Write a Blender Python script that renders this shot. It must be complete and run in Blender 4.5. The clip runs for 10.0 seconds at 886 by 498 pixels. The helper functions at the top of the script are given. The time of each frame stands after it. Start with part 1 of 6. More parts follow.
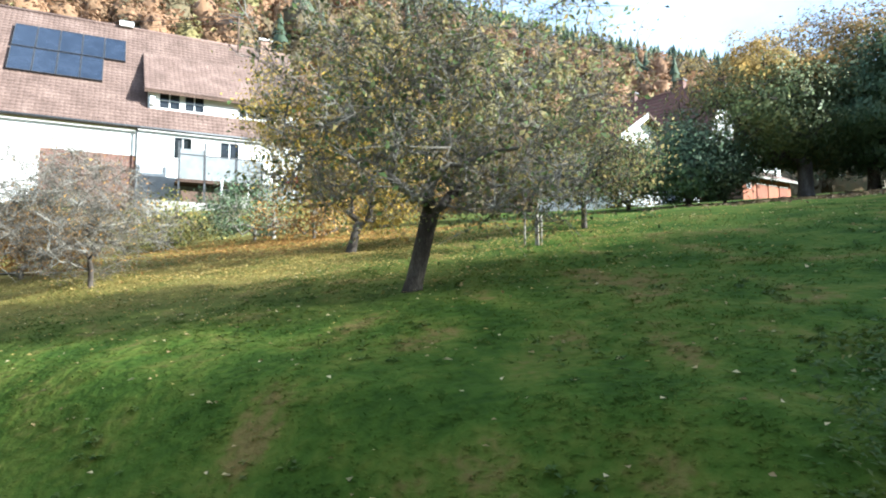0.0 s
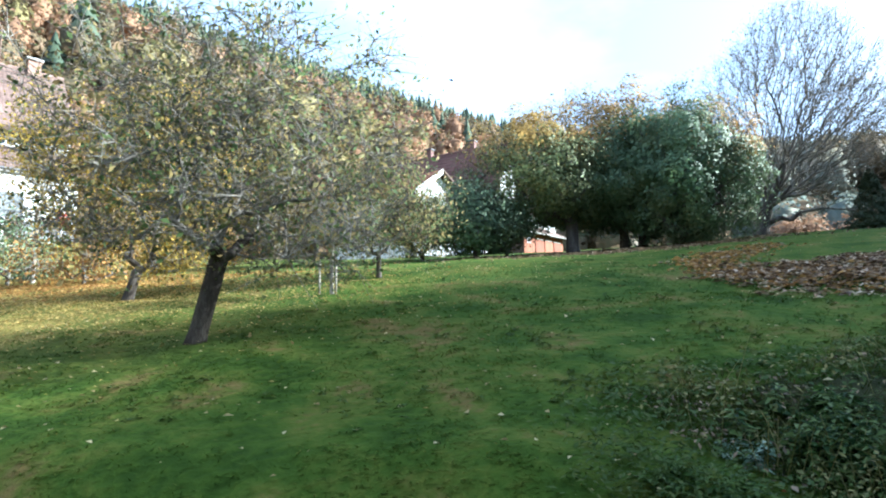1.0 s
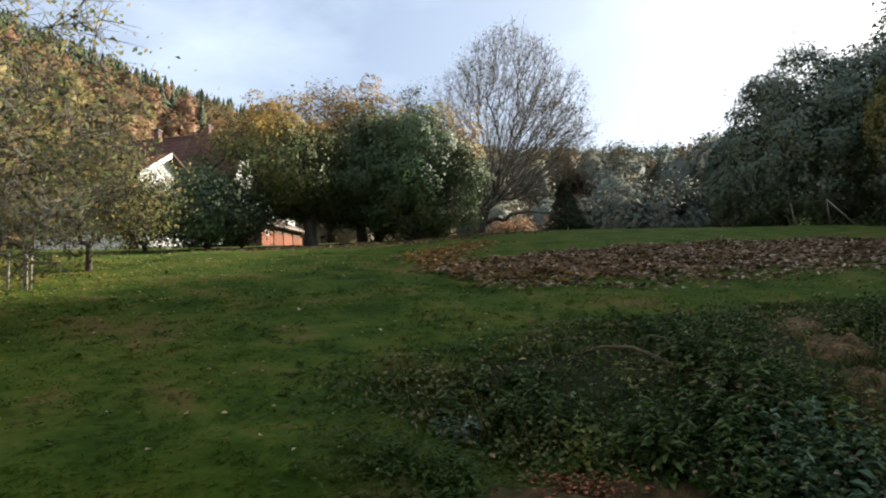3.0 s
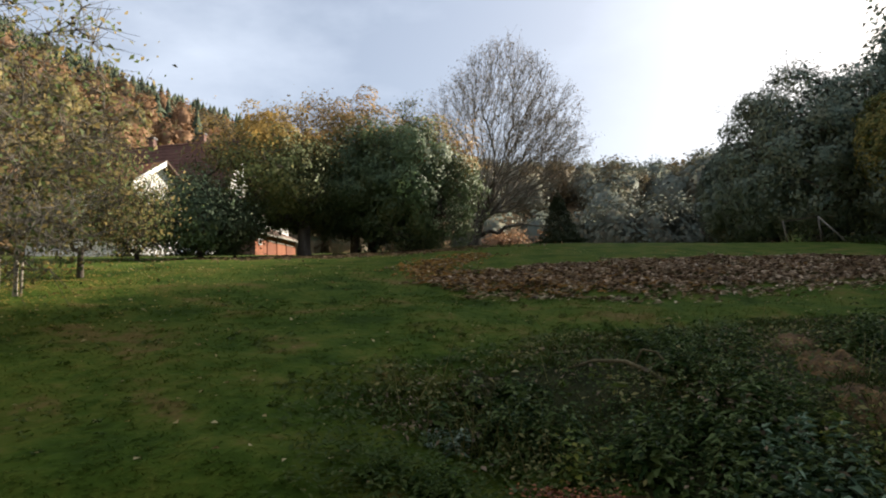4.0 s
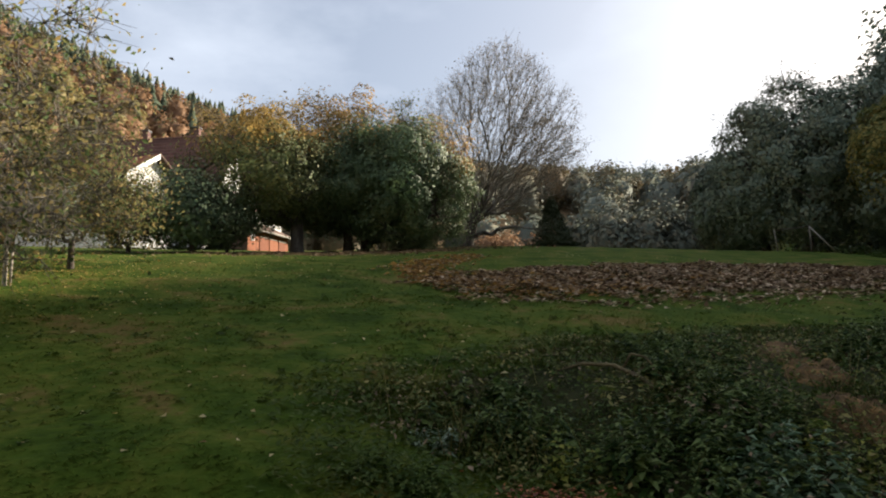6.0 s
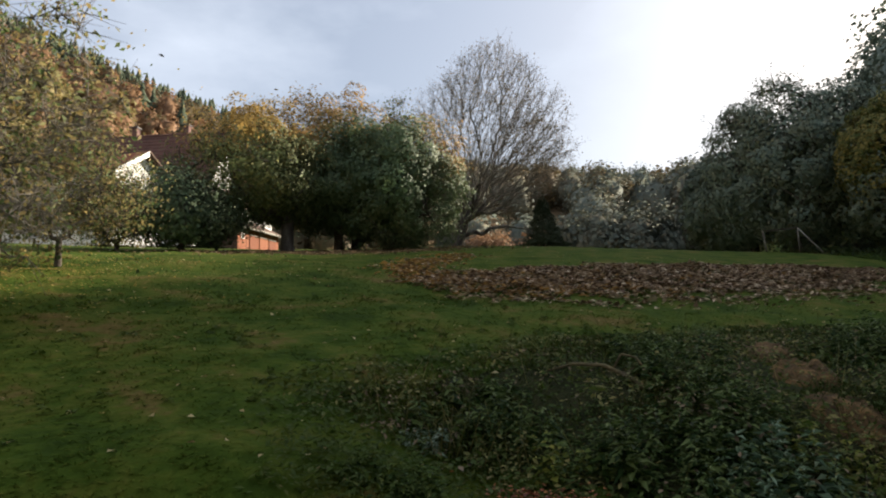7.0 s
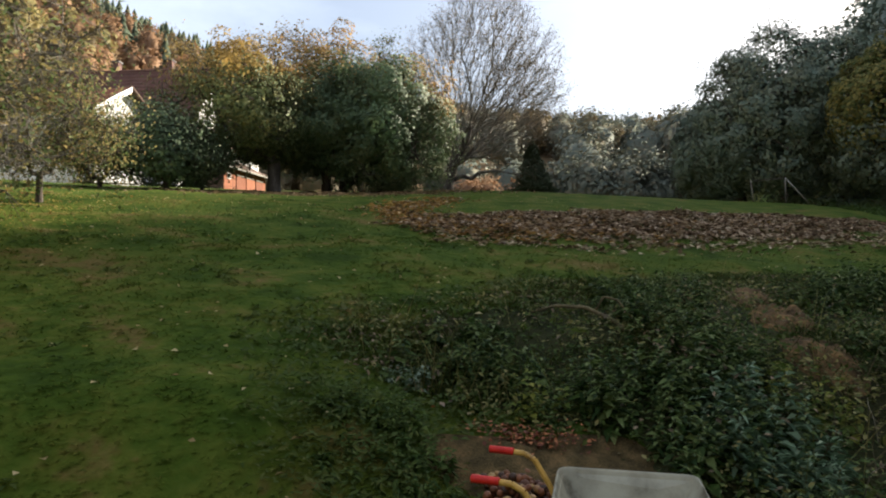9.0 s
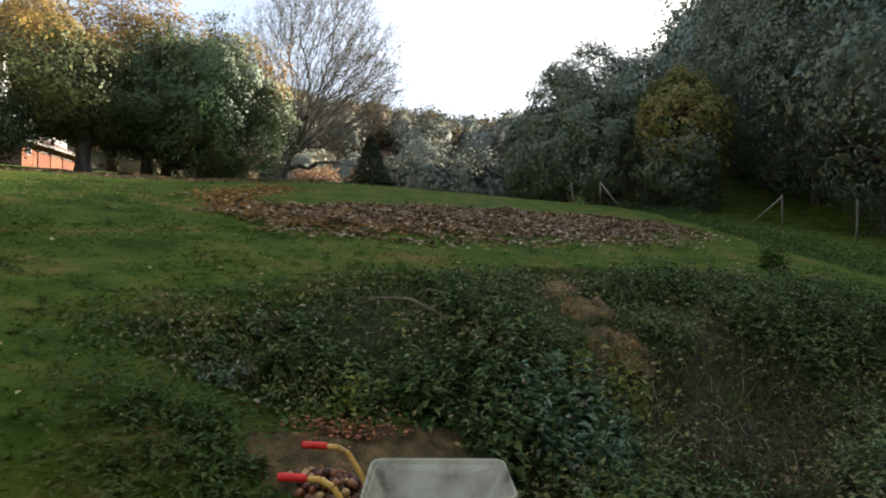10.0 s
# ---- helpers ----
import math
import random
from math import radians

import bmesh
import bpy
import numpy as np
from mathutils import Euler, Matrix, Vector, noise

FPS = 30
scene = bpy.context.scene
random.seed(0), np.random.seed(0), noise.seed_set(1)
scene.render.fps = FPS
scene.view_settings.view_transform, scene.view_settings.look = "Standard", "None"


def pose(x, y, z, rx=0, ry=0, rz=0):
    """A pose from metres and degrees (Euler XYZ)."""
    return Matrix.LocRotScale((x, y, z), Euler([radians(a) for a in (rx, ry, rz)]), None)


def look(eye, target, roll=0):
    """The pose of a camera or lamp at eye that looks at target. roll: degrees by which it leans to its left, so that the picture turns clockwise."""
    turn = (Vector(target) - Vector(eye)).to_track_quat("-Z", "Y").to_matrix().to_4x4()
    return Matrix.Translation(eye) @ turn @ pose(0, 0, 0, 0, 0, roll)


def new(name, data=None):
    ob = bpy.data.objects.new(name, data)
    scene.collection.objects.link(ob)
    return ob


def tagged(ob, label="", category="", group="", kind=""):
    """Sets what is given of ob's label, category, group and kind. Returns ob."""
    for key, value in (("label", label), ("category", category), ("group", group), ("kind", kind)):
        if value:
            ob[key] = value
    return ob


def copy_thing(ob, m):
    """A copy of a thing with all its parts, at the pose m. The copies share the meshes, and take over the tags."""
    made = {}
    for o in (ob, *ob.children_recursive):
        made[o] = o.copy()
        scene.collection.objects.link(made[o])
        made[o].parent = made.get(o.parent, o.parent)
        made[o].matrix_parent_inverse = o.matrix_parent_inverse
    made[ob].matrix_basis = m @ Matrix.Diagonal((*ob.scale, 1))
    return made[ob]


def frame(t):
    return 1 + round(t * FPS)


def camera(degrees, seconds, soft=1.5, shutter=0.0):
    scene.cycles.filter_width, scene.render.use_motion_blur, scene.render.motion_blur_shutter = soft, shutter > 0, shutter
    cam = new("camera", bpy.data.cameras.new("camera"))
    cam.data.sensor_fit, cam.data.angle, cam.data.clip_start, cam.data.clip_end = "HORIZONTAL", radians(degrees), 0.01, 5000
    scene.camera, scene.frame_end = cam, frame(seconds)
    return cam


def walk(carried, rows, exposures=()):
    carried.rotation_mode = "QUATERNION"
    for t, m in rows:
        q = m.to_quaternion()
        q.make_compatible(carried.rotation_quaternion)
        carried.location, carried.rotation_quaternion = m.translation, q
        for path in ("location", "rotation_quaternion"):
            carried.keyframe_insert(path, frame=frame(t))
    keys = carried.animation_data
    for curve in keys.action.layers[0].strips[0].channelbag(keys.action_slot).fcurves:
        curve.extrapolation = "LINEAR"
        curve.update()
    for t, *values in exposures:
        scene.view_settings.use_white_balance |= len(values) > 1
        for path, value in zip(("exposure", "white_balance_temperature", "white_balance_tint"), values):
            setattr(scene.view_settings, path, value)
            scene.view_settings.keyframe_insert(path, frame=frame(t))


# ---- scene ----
cam = camera(69.5, 10.0, soft=2.0)
PATH = [
    (0, (0.087, -0.083, 1.781), (0.0353, 1.9091, 1.9497), -0.36),
    (0.5, (0.127, -0.196, 1.787), (0.3271, 1.7716, 2.0838), -1.49),
    (1, (0.173, -0.260, 1.814), (0.7327, 1.6360, 2.1178), -1.43),
    (1.5, (0.192, -0.308, 1.797), (1.1437, 1.4143, 2.1543), -2.01),
    (2, (0.199, -0.322, 1.786), (1.4113, 1.2405, 2.0844), -1.23),
    (2.5, (0.212, -0.315, 1.804), (1.4318, 1.2595, 1.9856), -3.44),
    (3, (0.223, -0.328, 1.803), (1.4890, 1.2003, 2.0511), -3.64),
    (3.2, (0.229, -0.318, 1.797), (1.5220, 1.1847, 2.0618), -3.65),
    (4.5, (0.213, -0.338, 1.799), (1.4882, 1.1746, 2.0923), -2.54),
    (5, (0.211, -0.344, 1.795), (1.5033, 1.1536, 2.0907), -1.94),
    (5.5, (0.210, -0.344, 1.790), (1.5052, 1.1530, 2.0757), -1.64),
    (7, (0.217, -0.331, 1.797), (1.5354, 1.1464, 2.0783), -1.45),
    (7.5, (0.229, -0.324, 1.788), (1.5919, 1.1188, 2.0354), -0.46),
    (8, (0.234, -0.318, 1.785), (1.5667, 1.1594, 1.9887), -1.35),
    (8.5, (0.256, -0.295, 1.780), (1.5392, 1.2330, 1.9166), -1.05),
    (9, (0.256, -0.328, 1.760), (1.6098, 1.1394, 1.8686), -0.56),
    (9.5, (0.266, -0.372, 1.746), (1.7347, 0.9816, 1.8410), -0.79),
    (10, (0.378, -0.379, 1.750), (2.0554, 0.7061, 1.8337), -0.06),
]
EXPOSURES = [(0, 2.45, 5100, 1), (0.5, 2.55, 4850, 0), (1, 2.65, 4850, 1), (1.5, 2.5, 4850, 2), (2, 2.2, 5050, 3), (2.5, 1.8, 5700, 4), (3, 1.6, 6150, 7), (4.5, 1.4, 6550, 9), (5.5, 1.4, 6600, 9), (7, 1.4, 6600, 9), (8, 1.45, 6550, 9), (9, 1.75, 6450, 8), (9.5, 1.95, 6400, 8), (10, 2.1, 6300, 7)]
walk(cam, [(t, look(eye, target, roll)) for t, eye, target, roll in PATH], EXPOSURES)

# ---- sky and sun ----
SUN_AZIMUTH, SUN_HEIGHT = 98.0, 26.3    # degrees clockwise from +y, degrees up
world = bpy.data.worlds.new("sky")
scene.world = world
world.use_nodes = True
wt = world.node_tree
for n in list(wt.nodes):
    wt.nodes.remove(n)


def wnode(kind, **values):
    n = wt.nodes.new(kind)
    for key, value in values.items():
        n.inputs[key].default_value = value
    return n


sky = wt.nodes.new("ShaderNodeTexSky")
sky.sky_type, sky.sun_disc = "NISHITA", False
sky.sun_elevation, sky.sun_rotation = radians(SUN_HEIGHT), radians(SUN_AZIMUTH)
sky.air_density, sky.dust_density, sky.ozone_density = 1.0, 3.5, 1.0
where = wt.nodes.new("ShaderNodeTexCoord")
stretch = wt.nodes.new("ShaderNodeMapping")
stretch.inputs["Scale"].default_value = (1.0, 1.0, 2.2)
cloud = wnode("ShaderNodeTexNoise", Scale=2.3, Detail=6.0, Roughness=0.52)
bank_of = wt.nodes.new("ShaderNodeValToRGB")
bank_of.color_ramp.elements[0].position, bank_of.color_ramp.elements[1].position = 0.40, 0.72
bank_of.color_ramp.elements[0].color = (0.26, 0.26, 0.26, 1)
bank_of.color_ramp.elements[1].color = (0.80, 0.80, 0.80, 1)
white = wt.nodes.new("ShaderNodeMix")
white.data_type = "RGBA"
white.inputs["B"].default_value = (6.9, 7.5, 8.7, 1)
back = wnode("ShaderNodeBackground", Strength=0.056)
out = wt.nodes.new("ShaderNodeOutputWorld")
wt.links.new(where.outputs["Generated"], stretch.inputs["Vector"])
wt.links.new(stretch.outputs["Vector"], cloud.inputs["Vector"])
wt.links.new(cloud.outputs["Fac"], bank_of.inputs["Fac"])
wt.links.new(bank_of.outputs["Color"], white.inputs["Factor"])
wt.links.new(sky.outputs["Color"], white.inputs["A"])
wt.links.new(white.outputs["Result"], back.inputs["Color"])
wt.links.new(back.outputs["Background"], out.inputs["Surface"])

lamp = bpy.data.lights.new("sun", "SUN")
lamp.energy, lamp.angle, lamp.color = 4.4, radians(1.0), (1.0, 0.89, 0.73)
sun = new("sun", lamp)
az, el = radians(SUN_AZIMUTH), radians(SUN_HEIGHT)
sun.matrix_world = look((math.sin(az) * math.cos(el) * 200, math.cos(az) * math.cos(el) * 200, 200 * math.sin(el)), (0, 0, 0))


# ---- materials ----
def mat(name, stops, scale=6.0, rough=0.85, bump=0.25, bump_scale=30.0, island=0.0, each=0.0, metal=0.0, leaf=0.0, fine=0.35, stretch=(1, 1, 1), detail=6.0, spec=0.3, relief=0.02):
    """A procedural surface: stops are (place, (r, g, b)) of a ramp over broad noise mixed with fine noise; island and each vary the value from piece to piece."""
    m = bpy.data.materials.new(name)
    m.use_nodes = True
    t = m.node_tree
    N, L = t.nodes, t.links.new
    b = N["Principled BSDF"]
    b.inputs["Roughness"].default_value, b.inputs["Metallic"].default_value = rough, metal
    b.inputs["Specular IOR Level"].default_value = spec
    co = N.new("ShaderNodeTexCoord")
    mp = N.new("ShaderNodeMapping")
    mp.inputs["Scale"].default_value = stretch
    geo = N.new("ShaderNodeNewGeometry")
    L(geo.outputs["Position"], mp.inputs["Vector"])
    n1, n2 = N.new("ShaderNodeTexNoise"), N.new("ShaderNodeTexNoise")
    n1.inputs["Scale"].default_value, n1.inputs["Detail"].default_value = scale, detail
    n2.inputs["Scale"].default_value, n2.inputs["Detail"].default_value = bump_scale, 4.0
    L(mp.outputs["Vector"], n1.inputs["Vector"])
    L(mp.outputs["Vector"], n2.inputs["Vector"])
    mix = N.new("ShaderNodeMix")
    mix.inputs["Factor"].default_value = fine
    L(n1.outputs["Fac"], mix.inputs["A"])
    L(n2.outputs["Fac"], mix.inputs["B"])
    value = mix.outputs["Result"]
    for amount, source in ((island, geo.outputs["Random Per Island"]), (each, None)):
        if amount:
            if source is None:
                source = N.new("ShaderNodeObjectInfo").outputs["Random"]
            mm = N.new("ShaderNodeMix")
            mm.inputs["Factor"].default_value = amount
            L(value, mm.inputs["A"])
            L(source, mm.inputs["B"])
            value = mm.outputs["Result"]
    ramp = N.new("ShaderNodeValToRGB")
    els = ramp.color_ramp.elements
    while len(els) < len(stops):
        els.new(0.5)
    for e, (p, c) in zip(els, stops):
        e.position, e.color = p, (*c, 1)
    L(value, ramp.inputs["Fac"])
    L(ramp.outputs["Color"], b.inputs["Base Color"])
    if bump:
        bp = N.new("ShaderNodeBump")
        bp.inputs["Strength"].default_value, bp.inputs["Distance"].default_value = bump, relief
        L(n2.outputs["Fac"], bp.inputs["Height"])
        L(bp.outputs["Normal"], b.inputs["Normal"])
    if leaf:
        tr = N.new("ShaderNodeBsdfTranslucent")
        ms = N.new("ShaderNodeMixShader")
        ms.inputs["Fac"].default_value = leaf
        L(ramp.outputs["Color"], tr.inputs["Color"])
        L(b.outputs["BSDF"], ms.inputs[1])
        L(tr.outputs["BSDF"], ms.inputs[2])
        L(ms.outputs["Shader"], N["Material Output"].inputs["Surface"])
    return m


def ramp3(a, b, c, lo=0.35, hi=0.65):
    return [(lo, a), ((lo + hi) / 2, b), (hi, c)]


M = {}
M["lawn"] = mat("lawn", [(0.36, (0.026, 0.048, 0.007)), (0.46, (0.044, 0.073, 0.010)), (0.56, (0.073, 0.092, 0.015)), (0.64, (0.12, 0.092, 0.03))], scale=1.2, bump=1.0, bump_scale=9, fine=0.28, rough=1.0, detail=9, spec=0.05, relief=0.05)
# the ground under the far woods is brown leaf litter
lt = M["lawn"].node_tree
far_len = lt.nodes.new("ShaderNodeVectorMath")
far_len.operation = "LENGTH"
far_ramp = lt.nodes.new("ShaderNodeMapRange")
far_ramp.inputs["From Min"].default_value, far_ramp.inputs["From Max"].default_value = 70.0, 100.0
far_mix = lt.nodes.new("ShaderNodeMix")
far_mix.data_type = "RGBA"
far_mix.inputs["B"].default_value = (0.16, 0.11, 0.06, 1)
lt.links.new(next(n for n in lt.nodes if n.type == "NEW_GEOMETRY").outputs["Position"], far_len.inputs[0])
lt.links.new(far_len.outputs["Value"], far_ramp.inputs["Value"])
lt.links.new(far_ramp.outputs["Result"], far_mix.inputs["Factor"])
# golden grass on the farmhouse side; the sunlight there is put into its colour
sunlit_xyz = lt.nodes.new("ShaderNodeSeparateXYZ")
sunlit_ramp = lt.nodes.new("ShaderNodeMapRange")
sunlit_ramp.inputs["From Min"].default_value, sunlit_ramp.inputs["From Max"].default_value = 1.5, -5.0
sunlit_ramp.inputs["To Max"].default_value = 0.72
sunlit_wave = lt.nodes.new("ShaderNodeTexNoise")
sunlit_wave.inputs["Scale"].default_value, sunlit_wave.inputs["Detail"].default_value = 0.5, 4.0
sunlit_times = lt.nodes.new("ShaderNodeMath")
sunlit_times.operation = "MULTIPLY"
sunlit_more = lt.nodes.new("ShaderNodeMath")
sunlit_more.operation = "MULTIPLY"
sunlit_more.inputs[1].default_value = 1.9
sunlit_far = lt.nodes.new("ShaderNodeMapRange")
sunlit_far.inputs["From Min"].default_value, sunlit_far.inputs["From Max"].default_value = 7.0, 10.5
sunlit_both = lt.nodes.new("ShaderNodeMath")
sunlit_both.operation = "MULTIPLY"
sunlit_mix = lt.nodes.new("ShaderNodeMix")
sunlit_mix.data_type = "RGBA"
sunlit_mix.inputs["B"].default_value = (0.19, 0.145, 0.042, 1)
spot = next(n for n in lt.nodes if n.type == "NEW_GEOMETRY").outputs["Position"]
lt.links.new(spot, sunlit_xyz.inputs[0])
lt.links.new(spot, sunlit_wave.inputs["Vector"])
lt.links.new(sunlit_xyz.outputs["X"], sunlit_ramp.inputs["Value"])
lt.links.new(sunlit_xyz.outputs["Y"], sunlit_far.inputs["Value"])
lt.links.new(sunlit_ramp.outputs["Result"], sunlit_both.inputs[0])
lt.links.new(sunlit_far.outputs["Result"], sunlit_both.inputs[1])
lt.links.new(sunlit_both.outputs["Value"], sunlit_times.inputs[0])
lt.links.new(sunlit_wave.outputs["Fac"], sunlit_times.inputs[1])
lt.links.new(sunlit_times.outputs["Value"], sunlit_more.inputs[0])
lt.links.new(sunlit_more.outputs["Value"], sunlit_mix.inputs["Factor"])
lt.links.new(next(n for n in lt.nodes if n.type == "VALTORGB").outputs["Color"], sunlit_mix.inputs["A"])
lt.links.new(sunlit_mix.outputs["Result"], far_mix.inputs["A"])
lt.links.new(far_mix.outputs["Result"], lt.nodes["Principled BSDF"].inputs["Base Color"])
M["grass"] = mat("grass", ramp3((0.038, 0.068, 0.009), (0.056, 0.09, 0.013), (0.108, 0.119, 0.024)), scale=0.6, island=0.2, leaf=0.35, bump=0, rough=0.7)
M["blade"] = mat("blade", ramp3((0.038, 0.072, 0.011), (0.072, 0.114, 0.017), (0.13, 0.134, 0.031), 0.37, 0.66), scale=1.2, island=0.2, fine=0.28, detail=9, bump=0, rough=0.9, spec=0.05)
M["tuft"] = mat("tuft", ramp3((0.045, 0.085, 0.012), (0.082, 0.13, 0.019), (0.15, 0.155, 0.035), 0.34, 0.68), scale=1.2, island=0.4, fine=0.28, detail=9, bump=0, rough=0.9, spec=0.05, leaf=0.5)
# withered brown, and darkened: the shade inside long grass is in the colour
M["shaded_bank_blade"] = mat("shaded_bank_blade", ramp3((0.022, 0.04, 0.007), (0.042, 0.062, 0.012), (0.095, 0.088, 0.03)), scale=0.8, island=0.4, bump=0, rough=0.9, spec=0.05, leaf=0.45)
M["soil"] = mat("soil", ramp3((0.05, 0.032, 0.018), (0.10, 0.065, 0.035), (0.19, 0.12, 0.06)), scale=3, bump=0.9, bump_scale=40, rough=1.0, spec=0.1)
M["straw_soil"] = mat("straw_soil", ramp3((0.04, 0.031, 0.015), (0.085, 0.062, 0.028), (0.17, 0.11, 0.05)), scale=7, bump=0.9, bump_scale=60, rough=1.0, spec=0.1)
M["bark"] = mat("bark", ramp3((0.045, 0.036, 0.03), (0.085, 0.07, 0.057), (0.16, 0.14, 0.12)), scale=4, bump=1.0, bump_scale=45, rough=0.95, stretch=(1, 1, 0.35), spec=0.15)
M["dark_bark"] = mat("dark_bark", ramp3((0.026, 0.02, 0.016), (0.05, 0.04, 0.032), (0.10, 0.086, 0.07)), scale=4, bump=1.0, bump_scale=45, rough=0.95, stretch=(1, 1, 0.35), spec=0.15)
M["grey_bark"] = mat("grey_bark", ramp3((0.09, 0.08, 0.065), (0.17, 0.15, 0.125), (0.30, 0.28, 0.24)), scale=4, bump=0.8, bump_scale=45, rough=0.95, stretch=(1, 1, 0.35), spec=0.15)
M["pale_twig"] = mat("pale_twig", ramp3((0.22, 0.19, 0.15), (0.34, 0.30, 0.25), (0.48, 0.44, 0.38)), scale=4, bump=0.4, rough=0.9)


def leaves_mat(name, a, b, c, scale=0.5, leaf=0.35, island=0.5, clumps=False, wax=0.2, rough=0.6):
    """Leaf surfaces; with clumps, crowns so far off that whole sprays of leaves show as relief."""
    if clumps:
        M[name] = mat(name, ramp3(a, b, c), scale=scale, island=island, leaf=leaf, bump=0.6, bump_scale=1.2, relief=0.3, rough=0.6, fine=0.45, spec=wax)
    else:
        M[name] = mat(name, ramp3(a, b, c), scale=scale, island=island, leaf=leaf, bump=0, rough=rough, fine=0.2, spec=wax)


leaves_mat("apple_leaf", (0.11, 0.155, 0.055), (0.19, 0.20, 0.075), (0.33, 0.25, 0.10), leaf=0.45)
leaves_mat("yellow_leaf", (0.3, 0.24, 0.04), (0.5, 0.36, 0.06), (0.6, 0.4, 0.08), leaf=0.45)
leaves_mat("maple_leaf", (0.12, 0.15, 0.045), (0.22, 0.22, 0.075), (0.40, 0.32, 0.10), leaf=0.4)
leaves_mat("bush_leaf", (0.085, 0.14, 0.066), (0.12, 0.175, 0.08), (0.18, 0.205, 0.09), leaf=0.2, island=0.2, wax=0.5)
leaves_mat("bush_rust", (0.22, 0.19, 0.08), (0.34, 0.23, 0.09), (0.46, 0.27, 0.10), leaf=0.3, island=0.3)
leaves_mat("maple_gold", (0.28, 0.21, 0.075), (0.40, 0.28, 0.09), (0.50, 0.33, 0.11), leaf=0.5, island=0.3)
leaves_mat("maple_green", (0.10, 0.13, 0.055), (0.15, 0.18, 0.075), (0.26, 0.24, 0.09), leaf=0.25, island=0.25)
leaves_mat("rust_leaf", (0.22, 0.12, 0.04), (0.36, 0.19, 0.06), (0.48, 0.28, 0.08), leaf=0.4)
leaves_mat("brown_leaf", (0.08, 0.06, 0.035), (0.15, 0.11, 0.065), (0.26, 0.19, 0.12), leaf=0.3, island=0.75)
leaves_mat("pile_leaf", (0.12, 0.07, 0.037), (0.33, 0.21, 0.115), (0.60, 0.46, 0.31), leaf=0.15, island=0.85)
leaves_mat("straw_leaf", (0.28, 0.20, 0.09), (0.42, 0.32, 0.15), (0.55, 0.45, 0.25))
leaves_mat("nettle_leaf", (0.02, 0.044, 0.01), (0.055, 0.095, 0.022), (0.135, 0.18, 0.06), island=0.75, leaf=0.3, wax=0.12, rough=0.5)
leaves_mat("gold_litter", (0.26, 0.19, 0.06), (0.40, 0.29, 0.08), (0.50, 0.37, 0.13), island=0.7)
leaves_mat("olive_leaf", (0.11, 0.12, 0.035), (0.18, 0.18, 0.055), (0.27, 0.24, 0.09), island=0.6)
leaves_mat("bramble_leaf", (0.08, 0.12, 0.02), (0.15, 0.19, 0.035), (0.26, 0.26, 0.05))
leaves_mat("silver_leaf", (0.10, 0.155, 0.09), (0.19, 0.26, 0.175), (0.32, 0.39, 0.30))
leaves_mat("conifer", (0.05, 0.07, 0.042), (0.07, 0.09, 0.052), (0.10, 0.115, 0.066), scale=0.06, leaf=0.2, island=0.15)
# paler than its leaves: the haze before the wood is put into the colour
leaves_mat("wood_dark", (0.115, 0.165, 0.125), (0.165, 0.215, 0.155), (0.24, 0.245, 0.155), scale=0.12, leaf=0.12, island=0.2, wax=0.5, clumps=True)
# late-autumn leaves, paled so that the valley's haze is in the colour
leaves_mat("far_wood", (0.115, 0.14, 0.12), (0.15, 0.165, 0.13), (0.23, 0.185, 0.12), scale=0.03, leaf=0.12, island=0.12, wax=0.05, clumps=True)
leaves_mat("wood_mixed", (0.09, 0.09, 0.05), (0.145, 0.115, 0.065), (0.21, 0.14, 0.085), scale=0.05, leaf=0.3, island=0.08, clumps=True, wax=0.1)
leaves_mat("wood_orange", (0.20, 0.13, 0.075), (0.27, 0.16, 0.09), (0.32, 0.195, 0.115), scale=0.05, leaf=0.3, island=0.08, clumps=True, wax=0.1)
leaves_mat("wood_yellow", (0.17, 0.155, 0.07), (0.225, 0.19, 0.08), (0.27, 0.215, 0.10), scale=0.05, leaf=0.3, island=0.08, clumps=True, wax=0.1)
M["white_wall"] = mat("white_wall", ramp3((0.62, 0.60, 0.56), (0.74, 0.73, 0.70), (0.80, 0.79, 0.77)), scale=0.7, bump=0.25, bump_scale=40, rough=0.9)
M["plinth"] = mat("plinth", ramp3((0.20, 0.20, 0.21), (0.27, 0.27, 0.28), (0.34, 0.34, 0.34)), scale=1.1, bump=0.3, rough=0.9)
M["roof_tile"] = mat("roof_tile", ramp3((0.095, 0.062, 0.05), (0.145, 0.095, 0.078), (0.21, 0.145, 0.12)), scale=0.9, bump=0.6, bump_scale=9, rough=0.85, fine=0.5)
M["old_roof"] = mat("old_roof", ramp3((0.10, 0.055, 0.05), (0.15, 0.08, 0.07), (0.21, 0.12, 0.10)), scale=0.9, bump=0.6, bump_scale=9, rough=0.85, fine=0.5)
M["red_roof"] = mat("red_roof", ramp3((0.25, 0.10, 0.07), (0.36, 0.15, 0.10), (0.44, 0.22, 0.15)), scale=0.9, bump=0.6, bump_scale=9, rough=0.85, fine=0.5)
M["red_wood"] = mat("red_wood", ramp3((0.17, 0.055, 0.027), (0.25, 0.08, 0.037), (0.31, 0.115, 0.055)), scale=2, bump=0.5, bump_scale=12, rough=0.8, stretch=(6, 6, 0.4), each=0.3)
M["dark_wood"] = mat("dark_wood", ramp3((0.05, 0.032, 0.024), (0.09, 0.055, 0.04), (0.14, 0.09, 0.065)), scale=2, bump=0.5, bump_scale=12, rough=0.85, stretch=(6, 6, 0.4), each=0.2)
